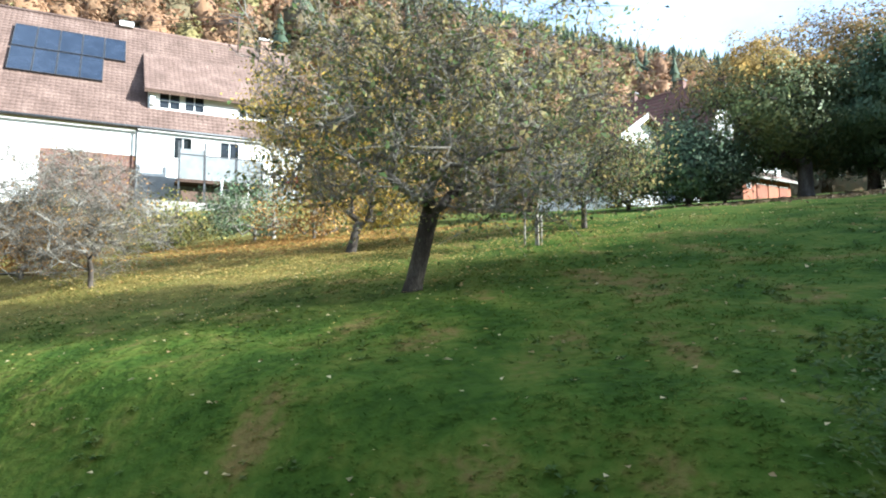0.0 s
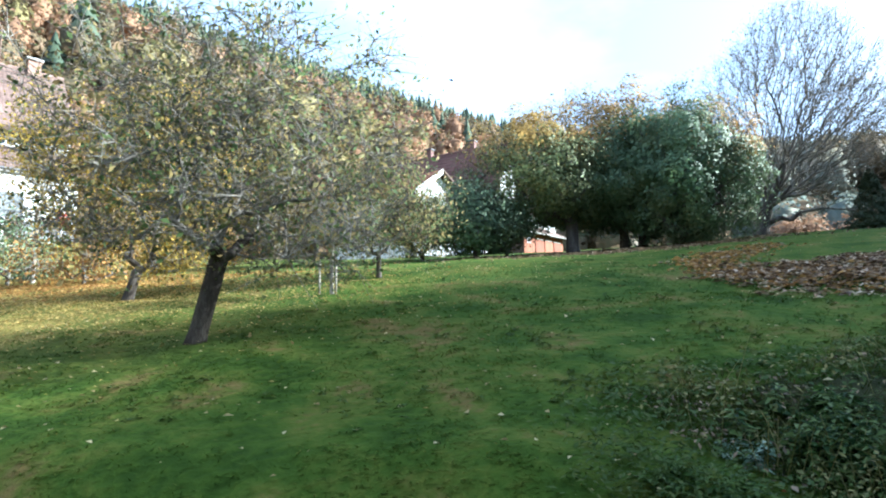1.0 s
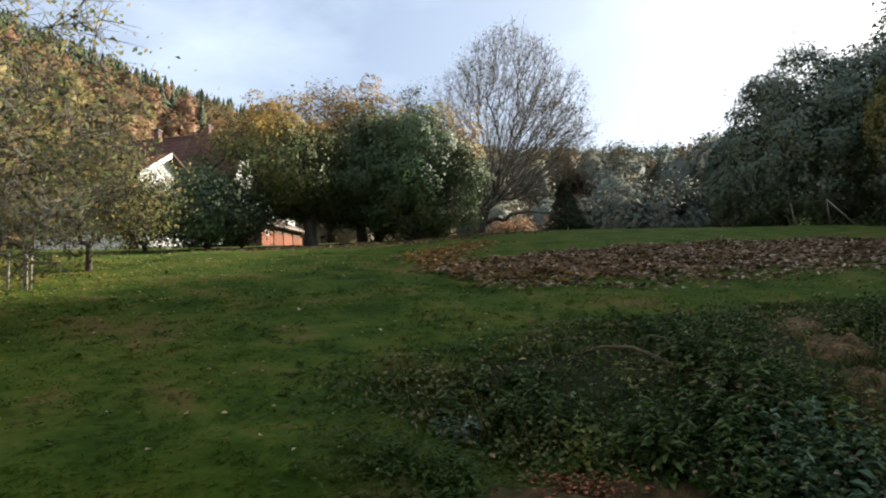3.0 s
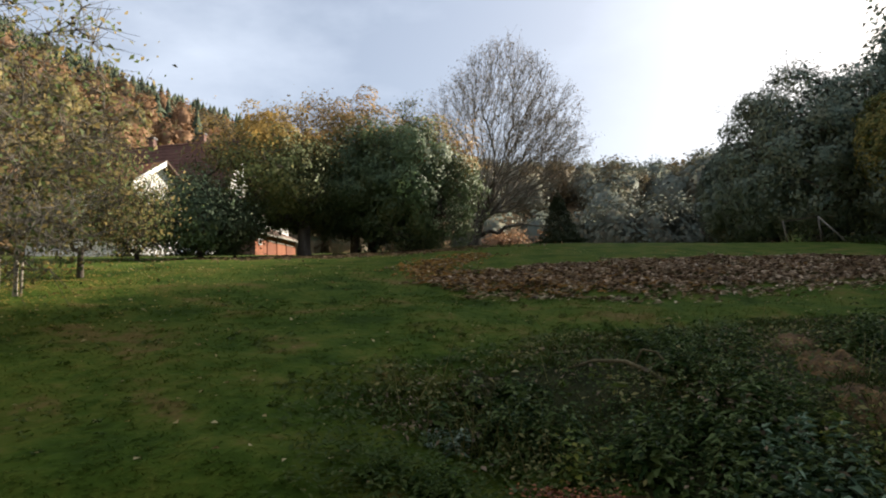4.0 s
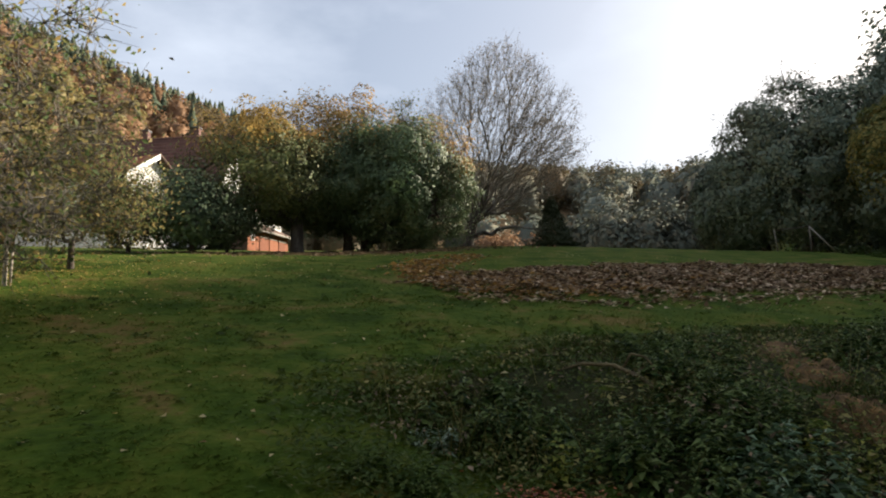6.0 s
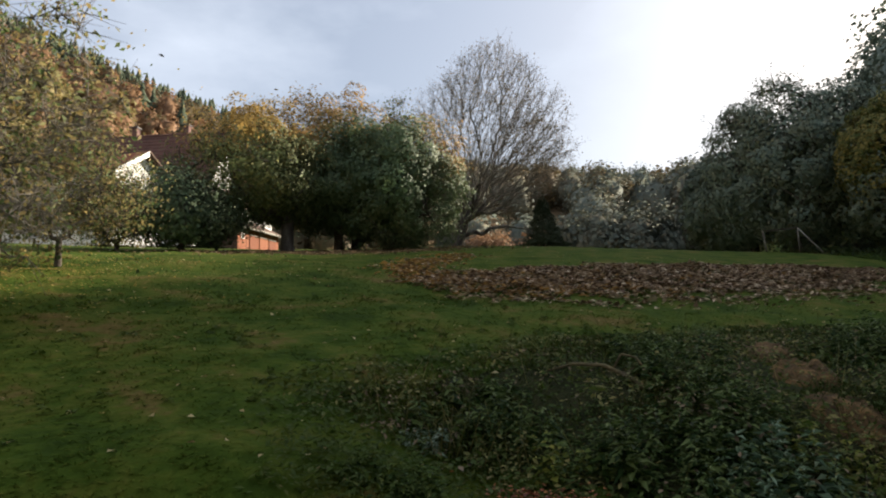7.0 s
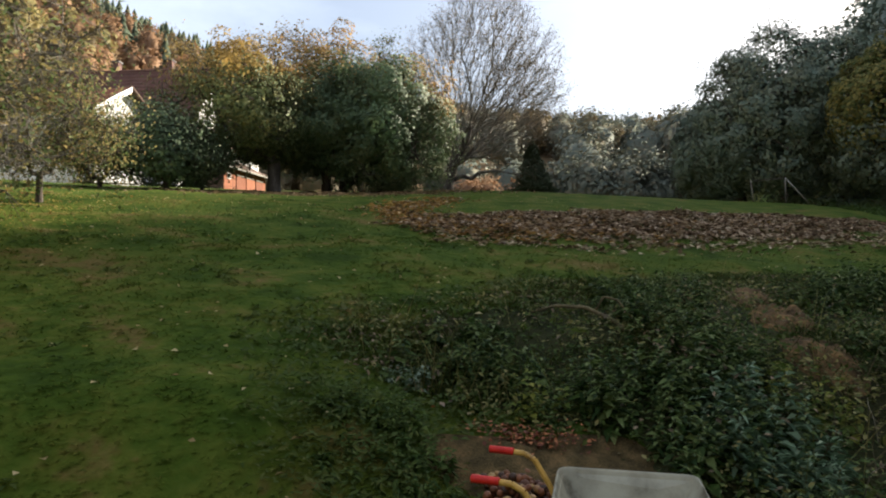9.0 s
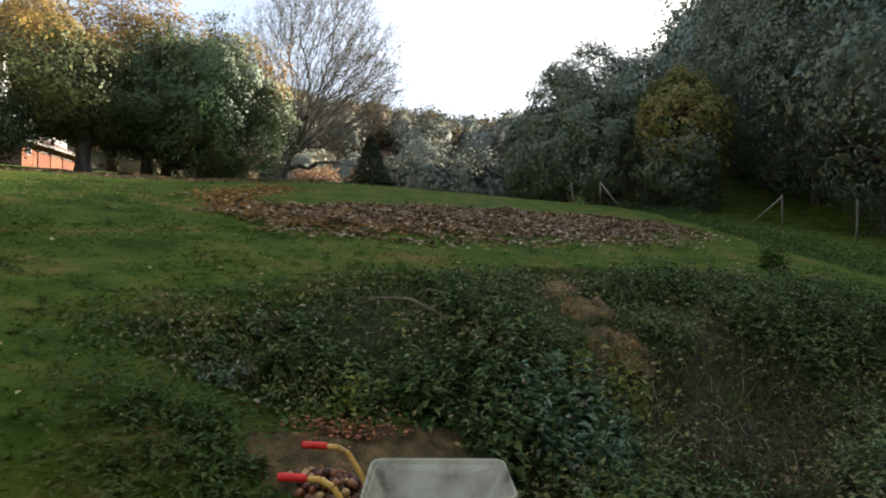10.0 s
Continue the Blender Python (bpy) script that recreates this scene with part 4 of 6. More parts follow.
def tiled_slope(name, x0, x1, lo, hi, courses, material, parent, label="", lift=0.03, wave=0.26):
    """A roof slope from (y, z) lo to (y, z) hi in stepped courses, each course cut into rounded tile columns."""
    rng = random.Random(name + str(x0))
    (y0, z0), (y1, z1) = lo, hi
    n = Vector((0, -(z1 - z0), y1 - y0)).normalized()
    if n.z < 0:
        n = -n
    verts, faces = [], []
    cols = max(2, int((x1 - x0) / wave))
    for k in range(courses):
        a, b = k / courses, (k + 1.25) / courses
        b = min(b, 1.0)
        for c in range(cols):
            xa, xb = x0 + (x1 - x0) * c / cols, x0 + (x1 - x0) * (c + 1) / cols
            j = lift * (0.9 + 0.2 * rng.random())
            i = len(verts)
            for f, up in ((a, j), (b, 0.0)):
                for xx, q in ((xa, 0.0), ((xa + xb) / 2, 0.022), (xb, 0.0)):
                    verts.append((xx, y0 + (y1 - y0) * f + n.y * (up + q), z0 + (z1 - z0) * f + n.z * (up + q)))
            for xx in (xa, (xa + xb) / 2, xb):
                verts.append((xx, y0 + (y1 - y0) * a - n.y * 0.02, z0 + (z1 - z0) * a - n.z * 0.02))
            faces += [(i, i + 1, i + 4, i + 3), (i + 1, i + 2, i + 5, i + 4), (i + 6, i + 7, i + 1, i), (i + 7, i + 8, i + 2, i + 1)]
    ob = raw(name, verts, faces, material, parent, label)
    # boarding under the tiles
    t = 0.16
    o = [(x0, y0 - n.y * 0.03, z0 - n.z * 0.03), (x1, y0 - n.y * 0.03, z0 - n.z * 0.03), (x1, y1 - n.y * 0.03, z1 - n.z * 0.03), (x0, y1 - n.y * 0.03, z1 - n.z * 0.03)]
    prism("roof_deck", o, t if n.y < 0 or True else -t, "dark_wood", parent)
    return ob


def farmhouse():
    """The long white farmhouse: z = 0 at the eaves, x = 0 where barn part and dwelling meet."""
    h = new("farmhouse")
    h.matrix_world = frame_at(-17.3, 33.3, 11.45, 29.0)
    run, rise, base = 6.0, 7.6, -4.6
    x0, x1 = -12.0, 9.2
    front = [(1.9, 2.8, -1.60, -0.42), (4.35, 5.35, -1.55, -0.45)]
    wall_with_holes("wall", 0.06, x1, -2.7, 0.0, 0.0, 0.35, front, "white_wall", h)
    box("plinth", (0.06, -0.06, base), (x1, 0.33, -2.704), "plinth", h, "grey rendered plinth")
    box("wall", (x0, 0.1, -1.65), (0.0, 0.42, 0.0), "white_wall", h)
    box("barn_wall", (x0, 0.02, base), (-4.4, 0.42, -1.654), "white_wall", h)
    box("barn_door", (-4.39, 0.12, base), (0.0, 0.40, -1.654), "brown_panel", h, "brown boarded barn front")
    box("drainpipe", (0.0, -0.10, base), (0.058, -0.04, -0.15), "dark_metal", h)
    box("back_wall", (x0, 2 * run - 0.35, base), (x1, 2 * run, 0.0), "white_wall", h)
    for x in (x0, x1 - 0.35):
        prism("gable_wall", [(x, 0.43, base), (x, 2 * run - 0.36, base), (x, 2 * run - 0.36, 0.35), (x, run, rise - 0.25), (x, 0.43, 0.35)], -0.35, "white_wall", h)
    for a in front:
        window(h, *a, 0.08)
    slope = rise / run
    tiled_slope("roof", x0 - 0.4, 0.5, (-0.14, -0.14 * slope + 0.12), (run, rise + 0.1), 34, "roof_tile", h, "weathered red-brown tiled roof")
    tiled_slope("upper_roof", 0.5, x1 + 0.4, (4.15, 4.15 * slope + 0.12), (run, rise + 0.1), 10, "roof_tile", h)
    tiled_slope("lower_roof", 0.5, x1 + 0.4, (-0.14, -0.14 * slope + 0.12), (0.95, 0.95 * slope + 0.12), 6, "roof_tile", h)
    tiled_slope("rear_roof", x0 - 0.4, x1 + 0.4, (2 * run + 0.55, -0.55 * slope + 0.12), (run, rise + 0.1), 12, "roof_tile", h)
    tube("ridge_tiles", [(x0 - 0.42, run, rise + 0.1), (x1 + 0.42, run, rise + 0.1)], 0.13, "roof_tile", h)
    tube("gutter", [(x0 - 0.4, -0.23, -0.12), (x1 + 0.4, -0.23, -0.12)], 0.07, "dark_metal", h)
    # the long dormer
    d = new("dormer")
    d.parent = h
    dz0, dz1, dy = 1.22, 2.55, 0.95
    holes = [(1.15, 2.2, 1.42, 2.34), (2.5, 3.5, 1.42, 2.34), (5.5, 6.4, 1.45, 2.30), (6.8, 7.7, 1.45, 2.30)]
    wall_with_holes("dormer_wall", 0.55, x1 - 0.3, dz0, dz1, dy, 0.25, holes, "white_wall", d)
    for a in holes:
        window(d, *a, dy + 0.06, bars=True, sill=False)
    prism("dormer_cheek", [(0.53, dy + 0.25, dz0), (0.53, dy + 0.25, dz1 + 0.1), (0.53, 4.0, 5.1)], 0.2, "dark_wood", d)
    tiled_slope("dormer_roof", 0.35, x1 + 0.4, (dy - 0.35, dz1 - 0.22), (4.3, 4.3 * slope + 0.2), 17, "roof_tile", d)
    box("fascia", (0.35, dy - 0.38, dz1 - 0.42), (x1 + 0.4, dy - 0.34, dz1 - 0.26), "dark_wood", d)
    box("wall_box", (0.65, dy - 0.25, 1.5), (0.9, dy, 1.95), "white_paint", d, "small white box on the dormer wall")
    # balcony with wind screens
    b = new("balcony")
    b.parent = h
    box("deck", (1.95, -1.5, -3.15), (6.5, -0.07, -2.97), "dark_wood", b)
    for x in (2.05, 3.35, 5.0, 6.4):
        box("post", (x - 0.05, -1.5, -4.6), (x + 0.05, -1.4, -0.95 if x < 3.5 else -1.75), "dark_metal", b)
    for xa, xb, top in ((2.11, 3.29, -1.35), (3.41, 4.94, -1.7), (5.06, 6.34, -1.7)):
        box("screen", (xa, -1.47, -2.95), (xb, -1.43, top), "screen", b, "pale grey balcony screen")
    box("rail", (2.0, -1.49, -1.68), (6.45, -1.41, -1.62), "dark_metal", b)
    # dark panel across the space under the deck
    box("under_boards", (2.2, -1.3, -4.6), (6.3, -1.2, -3.6), "dark_wood", b)
    # chimney, mast and roof fan
    c = box("chimney", (7.6, run - 0.35, rise - 0.4), (8.3, run + 0.35, rise + 0.75), "brick", h)
    box("chimney_cap", (7.5, run - 0.45, rise + 0.752), (8.4, run + 0.45, rise + 0.86), "white_paint", c)
    box("roof_vent", (-1.0, run - 0.3, rise + 0.12), (-0.2, run + 0.3, rise + 0.42), "white_paint", h)
    mast = new("roof_mast")
    mast.parent = h
    tube("pole", [(6.1, run - 0.5, rise - 0.8), (6.1, run - 0.5, rise + 2.1)], 0.05, "dark_wood", mast)
    for z in (1.55, 1.95):
        box("crossarm", (5.5, run - 0.53, rise + z), (6.4, run - 0.47, rise + z + 0.06), "dark_metal", mast)
    tagged(h, "long white farmhouse with a red-brown tiled roof and dormer", "house")
    # collectors lie on the roof as things of their own
    tilt = math.atan(slope)
    first = None
    for row, (count, up) in enumerate(((5, 6.6), (4, 4.3))):
        for i in range(count):
            m = frame_at(-17.3, 33.3, 11.45, 29.0) @ Matrix.Translation((-6.25 + 1.13 * i, math.cos(tilt) * up, math.sin(tilt) * up + 0.30)) @ Matrix.Rotation(tilt, 4, "X")
            if first is None:
                first = new("solar_panel")
                box("pane", (0.03, -1.1, 0.02), (1.08, 1.05, 0.055), "solar_glass", first)
                bm = bmesh.new()
                for lo, hi in (((0, -1.13), (1.11, -1.1)), ((0, 1.05), (1.11, 1.08)), ((0, -1.1), (0.03, 1.05)), ((1.08, -1.1), (1.11, 1.05))):
                    add_box(bm, (lo[0], lo[1], -0.1), (hi[0], hi[1], 0.07))
                part("frame", bm, "dark_metal", first)
                tagged(first, "dark blue solar panel on the tiled roof", "solar panel", "solar panels")
                first.matrix_world = m
            else:
                copy_thing(first, m)


farmhouse()

# cables from the roof mast
for k, (dz, far) in enumerate(((2.0, 0.0), (1.6, 0.6), (1.9, 2.2))):
    a = frame_at(-17.3, 33.3, 11.45, 29.0) @ Vector((5.7 + 0.25 * k, 5.5, 7.6 + dz))
    b = Vector((-60.0, 48.0 + far, 24.0 + dz))
    pts = [a.lerp(b, i / 14) - Vector((0, 0, 1.1 * math.sin(math.pi * i / 14))) for i in range(15)]
    tagged(tube("power_cable", pts, 0.018, "dark_metal", sides=5), "thin dark overhead power cable", "cable", "overhead cables")


def barn():
    """The big hipless barn with a dark roof, and a white wing with a red roof on its near side."""
    b = new("barn")
    b.matrix_world = frame_at(10.5, 63.1, 8.8, -46.0)
    # front slope faces the meadow
    L, run, rise, eave, west = 13.4, 6.2, 8.6, 4.6, -3.6
    box("wall", (west, 0.0, -0.6), (L, 0.35, eave), "white_wall", b)
    box("back_wall", (west, 2 * run - 0.35, -0.6), (L, 2 * run, eave), "white_wall", b)
    for x in (west, L - 0.35):
        prism("gable_wall", [(x, 0.36, -0.6), (x, 2 * run - 0.36, -0.6), (x, 2 * run - 0.36, eave), (x, run, eave + rise - 0.3), (x, 0.36, eave)], -0.35, "white_wall", b)
    s = rise / run
    tiled_slope("roof", west - 0.6, L + 0.6, (-0.6, eave - 0.6 * s + 0.1), (run, eave + rise + 0.1), 22, "old_roof", b, "dark weathered red-brown tiled roof")
    tiled_slope("rear_roof", west - 0.6, L + 0.6, (2 * run + 0.6, eave - 0.6 * s + 0.1), (run, eave + rise + 0.1), 10, "old_roof", b)
    tube("ridge_tiles", [(west - 0.62, run, eave + rise + 0.12), (L + 0.62, run, eave + rise + 0.12)], 0.14, "old_roof", b)
    for x in (4.2, 9.4):
        c = box("chimney", (x, run - 0.3, eave + rise - 0.4), (x + 0.5, run + 0.3, eave + rise + 0.95), "old_roof", b, "dark brown chimney with a metal cap")
        box("cap", (x - 0.08, run - 0.38, eave + rise + 0.952), (x + 0.58, run + 0.38, eave + rise + 1.05), "dark_metal", c)
    tagged(b, "big old barn with a dark red-brown tiled roof", "barn")


barn()


def wing():
    w = new("farm_wing")
    w.matrix_world = frame_at(8.5, 59.2, 8.0, -60.0)
    L, run, rise, eave = 9.0, 2.8, 1.9, 7.4
    holes = [(1.2, 2.1, 2.6, 3.7), (4.2, 5.1, 2.6, 3.7)]
    wall_with_holes("wall", 0, L, -0.6, eave, 0.0, 0.3, holes, "white_wall", w)
    for a in holes:
        window(w, *a, 0.06)
    box("back_wall", (0, 2 * run - 0.3, -0.6), (L, 2 * run, eave), "white_wall", w)
    for x in (0.0, L - 0.3):
        prism("gable_wall", [(x, 0.31, -0.6), (x, 2 * run - 0.31, -0.6), (x, 2 * run - 0.31, eave), (x, run, eave + rise - 0.2), (x, 0.31, eave)], -0.3, "white_wall", w)
    s = rise / run
    tiled_slope("roof", -0.7, L + 0.7, (-0.4, eave - 0.4 * s + 0.1), (run, eave + rise + 0.1), 13, "red_roof", w, "sunlit red tiled roof")
    tiled_slope("rear_roof", -0.7, L + 0.7, (2 * run + 0.7, eave - 0.7 * s + 0.1), (run, eave + rise + 0.1), 8, "red_roof", w)
    prism("bargeboard", [(L + 0.74, -0.5, eave - 0.75), (L + 0.74, -0.5, eave - 0.3), (L + 0.74, run, eave + rise + 0.05), (L + 0.74, run, eave + rise - 0.4)], 0.05, "white_paint", w)
    tagged(w, "white rendered farm wing with a red tiled roof", "house")


wing()


def shed():
    """The red boarded shed past the crest."""
    s = new("shed")
    s.matrix_world = frame_at(20.4, 45.6, 8.15, 32.6)
    L, depth, eave, rise = 5.9, 3.6, 2.75, 0.9
    for i in range(28):
        x = L * i / 28
        box("board", (x + 0.006, 0.0, -0.6), (x + L / 28 - 0.006, 0.05, eave), "red_wood", s)
    box("inner_wall", (0.0, 0.052, -0.6), (L, 0.15, eave), "dark_wood", s)
    box("back_wall", (0.0, depth - 0.1, -0.6), (L, depth, eave), "red_wood", s)
    for x in (0.0, L - 0.1):
        prism("side_wall", [(x, 0.152, -0.6), (x, depth - 0.102, -0.6), (x, depth - 0.102, eave), (x, depth / 2, eave + rise - 0.1), (x, 0.152, eave)], -0.1, "dark_wood", s)
    tiled_slope("roof", -0.5, L + 0.5, (-0.45, eave - 0.16), (depth / 2, eave + rise), 9, "roof_tile", s, "low tiled roof")
    tiled_slope("rear_roof", -0.5, L + 0.5, (depth + 0.6, eave - 0.25), (depth / 2, eave + rise), 6, "roof_tile", s)
    box("fascia", (-0.5, -0.5, eave - 0.28), (L + 0.5, -0.46, eave - 0.14), "post_wood", s)
    w = box("window", (0.45, -0.03, 1.75), (0.8, -0.004, 2.1), "pane_glass", s)
    bm = bmesh.new()
    for lo, hi in (((0.41, 1.71), (0.84, 1.75)), ((0.41, 2.1), (0.84, 2.14)), ((0.41, 1.75), (0.45, 2.1)), ((0.8, 1.75), (0.84, 2.1))):
        add_box(bm, (lo[0], -0.05, lo[1]), (hi[0], -0.004, hi[1]))
    part("frame", bm, "white_paint", w)
    for x in (1.6, 3.0, 4.4):
        box("door", (x, -0.05, -0.6), (x + 0.95, -0.004, 2.1), "red_wood", s)
        box("hinge_rail", (x - 0.06, -0.09, 2.12), (x + 1.05, -0.004, 2.2), "post_wood", s)
    tagged(s, "red-stained boarded shed with a low tiled roof", "shed")


shed()


def annex():
    """The white farm building whose wall gleams through the maple."""
    a = new("farm_annex")
    a.matrix_world = frame_at(22.6, 54.6, 8.0, 29.0)
    L, run, rise, eave = 8.0, 3.0, 2.6, 6.6
    box("wall", (0, 0, -0.6), (L, 0.3, eave), "white_wall", a)
    box("back_wall", (0, 2 * run - 0.3, -0.6), (L, 2 * run, eave), "white_wall", a)
    for x in (0.0, L - 0.3):
        prism("gable_wall", [(x, 0.31, -0.6), (x, 2 * run - 0.31, -0.6), (x, 2 * run - 0.31, eave), (x, run, eave + rise - 0.2), (x, 0.31, eave)], -0.3, "white_wall", a)
    k = rise / run
    tiled_slope("roof", -0.5, L + 0.5, (-0.4, eave - 0.4 * k + 0.1), (run, eave + rise + 0.1), 12, "old_roof", a)
    tiled_slope("rear_roof", -0.5, L + 0.5, (2 * run + 0.4, eave - 0.4 * k + 0.1), (run, eave + rise + 0.1), 8, "old_roof", a)
    tagged(a, "white rendered farm building behind the maple", "house")


annex()


# ---- hedges and shrubs below the farmhouse ----
HEDGE = [(-11.5, 17.5, 1.6, 1.5, "rust_leaf"), (-9.0, 19.5, 1.5, 1.4, "maple_leaf"), (-6.6, 20.5, 1.9, 1.5, "bush_leaf"), (-4.3, 19.0, 1.7, 1.5, "rust_leaf"), (-13.5, 21.0, 2.0, 1.6, "maple_leaf"),
         (-8.5, 24.0, 1.8, 1.5, "bush_leaf"), (-3.0, 22.5, 1.7, 1.6, "yellow_leaf"), (-15.5, 24.0, 2.2, 1.7, "bush_leaf"), (-1.0, 24.0, 1.6, 1.4, "rust_leaf"), (-10.2, 14.6, 1.5, 1.3, "rust_leaf")]
for k, (x, y, h, w, leaf) in enumerate(HEDGE):
    grow_tree("shrub", {"rust_leaf": "rusty brown autumn shrub", "maple_leaf": "yellow-green autumn shrub", "bush_leaf": "dark green leafy shrub", "yellow_leaf": "golden yellow autumn shrub"}[leaf] + " below the farmhouse",
              (x, y), h, 0.05, 0.25, (0, 0, h * 0.5), (w, w, h * 0.55), leaf, 90, 3200, 0.085, 70 + k, bark="grey_bark", hollow=0.4, flat_base=0.12, group="shrubs below the farmhouse", category="shrub", twigs=4)


# ---- grass, weeds and leaves ----
def scatter(rng, n, r0, r1, a0, a1, power=1.0):
    r = r0 + (r1 - r0) * rng.random(n) ** power
    a = np.radians(a0 + (a1 - a0) * rng.random(n))
    return r * np.sin(a), r * np.cos(a)


def bank_top(x):
    """Where the mown meadow ends and the overgrown bank begins."""
    return np.interp(x, [3.2, 4.9, 6.1, 6.9, 7.85, 8.9, 10, 11.3, 12.8, 13.2, 14.9, 16], [4.5, 4.65, 4.5, 4.3, 4.0, 3.65, 3.2, 2.7, 2.0, 1.3, 0.0, -1.0]) + 0.12 * np.sin(2.1 * x) + 0.08 * np.sin(5 * x)


def in_bank(x, y):
    """The overgrown bank round the compost heap."""
    left = 3.45 + 0.3 * np.sin(2.7 * y) + 0.12 * np.maximum(3.4 - y, 0)
    return (y < bank_top(x)) & (x > left) & ((0.4 * x + 0.92 * y > 2.55) | (x > 3.7))


def bank_depth(x, y):
    """0 at the meadow's edge of the bank, 1 well inside it."""
    return (in_bank(x - 0.2, y + 0.1) * 1.0 + in_bank(x - 0.45, y + 0.2) + in_bank(x - 0.1, y + 0.35) + in_bank(x - 0.3, y + 0.6)) / 4


def bank_rise(x, y):
    """How far below the meadow's edge a place on the bank lies: weeds grow taller there."""
    return np.clip((bank_top(x) - y) / 1.7, 0.1, 1)


def in_heap(x, y):
    a, b = 0.8 * (x - 3.7) - 0.6 * (y - 2.35), 0.6 * (x - 3.7) + 0.8 * (y - 2.35)
    return (a / 0.75) ** 2 + (b / 0.40) ** 2 < 1


def make_grass():
    rng = np.random.default_rng(81)
    x, y = scatter(rng, 165000, 1.8, 17, -48, 100, 0.9)
    keep = (~in_bank(x, y) | (~in_bank(x - 0.5, y + 0.45) & (rng.random(len(x)) < 0.6)) | (rng.random(len(x)) < 0.15)) & ~in_heap(x, y)
    patch = np.sin(1.9 * x + 0.7 * y) + np.sin(2.3 * y - 0.8 * x) + 0.9 * rng.normal(size=len(x)) > -0.9
    x, y = x[keep & patch], y[keep & patch]
    n = len(x)
    z = ground_z(x, y) + rough_z(x, y) - 0.01
    r = np.hypot(x, y)
    h = 0.017 + 0.033 * rng.random(n) ** 2 + 0.0004 * r
    w = 0.003 + 0.0004 * r
    a = rng.random(n) * 2 * np.pi
    p = np.stack([x, y, z], 1)
    side = np.stack([np.cos(a), np.sin(a), 0 * a], 1) * w[:, None]
    tip = p + np.stack([1.9 * h * rng.normal(size=n), 1.9 * h * rng.normal(size=n), 0.7 * h], 1)
    up = np.cross(2 * side, tip - p + side)[:, 2:3] > 0
    v = np.stack([np.where(up, p - side, p + side), np.where(up, p + side, p - side), tip], 1).reshape(-1, 3)
    ob = raw("grass_blades", v, np.arange(3 * n).reshape(-1, 3), "blade")
    tagged(carpet(ob), "short green meadow grass with yellowed blades", "grass", kind="stuff")
    # longer tufts that stand out of the short grass
    x, y = scatter(rng, 7500, 2.0, 11, -48, 100, 0.8)
    keep = ~in_bank(x, y) & ~in_heap(x, y) & (np.sin(1.3 * x + 0.5 * y + 2) * np.sin(1.6 * y - 0.7 * x) + 0.6 * rng.normal(size=len(x)) > -0.1)
    x, y = np.repeat(x[keep], 12), np.repeat(y[keep], 12)
    n = len(x)
    x, y = x + 0.045 * rng.normal(size=n), y + 0.045 * rng.normal(size=n)
    r = np.hypot(x, y)
    h = 0.02 + 0.04 * rng.random(n)
    a = rng.random(n) * 2 * np.pi
    p = np.stack([x, y, ground_z(x, y) + rough_z(x, y) - 0.01], 1)
    lean = np.stack([np.cos(a), np.sin(a), 0 * a], 1)
    side = np.stack([np.sin(a), -np.cos(a), 0 * a], 1) * (0.003 + 0.0005 * r)[:, None]
    m = p + lean * (0.9 * h)[:, None] + np.array([0, 0, 0.42]) * h[:, None]
    tip = p + lean * (2.0 * h)[:, None] + np.array([0, 0, 0.35]) * h[:, None]
    v = np.stack([p - side, p + side, m + side * 0.8, m - side * 0.8, tip], 1).reshape(-1, 3)
    i = np.arange(n)[:, None] * 5
    ob = raw("grass_tufts", v, np.concatenate([i + [0, 1, 2], i + [0, 2, 3], i + [3, 2, 4]], 1).reshape(-1, 3), "tuft")
    tagged(carpet(ob), "longer green and yellowed tufts in the meadow grass", "grass", kind="stuff")


make_grass()


def fallen_leaves():
    rng = np.random.default_rng(82)
    x, y = scatter(rng, 2200, 2.5, 24, -45, 90, 0.8)
    p = np.stack([x, y, ground_z(x, y) + rough_z(x, y) + 0.035], 1)
    v, f = leaf_arrays(rng, p, 0.05, flat=0.85, aspect=0.7)
    tagged(raw("fallen_leaves", v, f, "straw_leaf"), "pale fallen leaves scattered over the grass", "leaves", kind="stuff")
    x, y = rng.normal(-3.8, 3.4, 24000), rng.normal(14.2, 2.5, 24000)
    p = np.stack([x, y, ground_z(x, y) + rough_z(x, y) + 0.03], 1)
    v, f = leaf_arrays(rng, p, 0.042, flat=0.85, aspect=0.7)
    tagged(raw("yellow_leaf_litter", v, f, "gold_litter"), "yellow leaf litter under the fruit tree", "leaves", kind="stuff")
    x, y = rng.normal(-4.5, 2.8, 6000), rng.normal(17.8, 1.5, 6000)
    p = np.stack([x, y, ground_z(x, y) + rough_z(x, y) + 0.03], 1)
    v, f = leaf_arrays(rng, p, 0.075, flat=0.85, aspect=0.7)
    tagged(raw("rust_leaf_litter", v, f, "rust_leaf"), "rust-brown leaf litter below the farmhouse shrubs", "leaves", kind="stuff")
    x, y = rng.normal(13.5, 2.8, 5200), rng.normal(19.6, 1.0, 5200)
    p = np.stack([x, y, ground_z(x, y) + rough_z(x, y) + 0.03], 1)
    v, f = leaf_arrays(rng, p, 0.12, flat=0.85, aspect=0.7)
    tagged(raw("brown_leaf_litter", v, f, "brown_leaf"), "dull brown leaf litter under the row of bushes", "leaves", kind="stuff")


fallen_leaves()


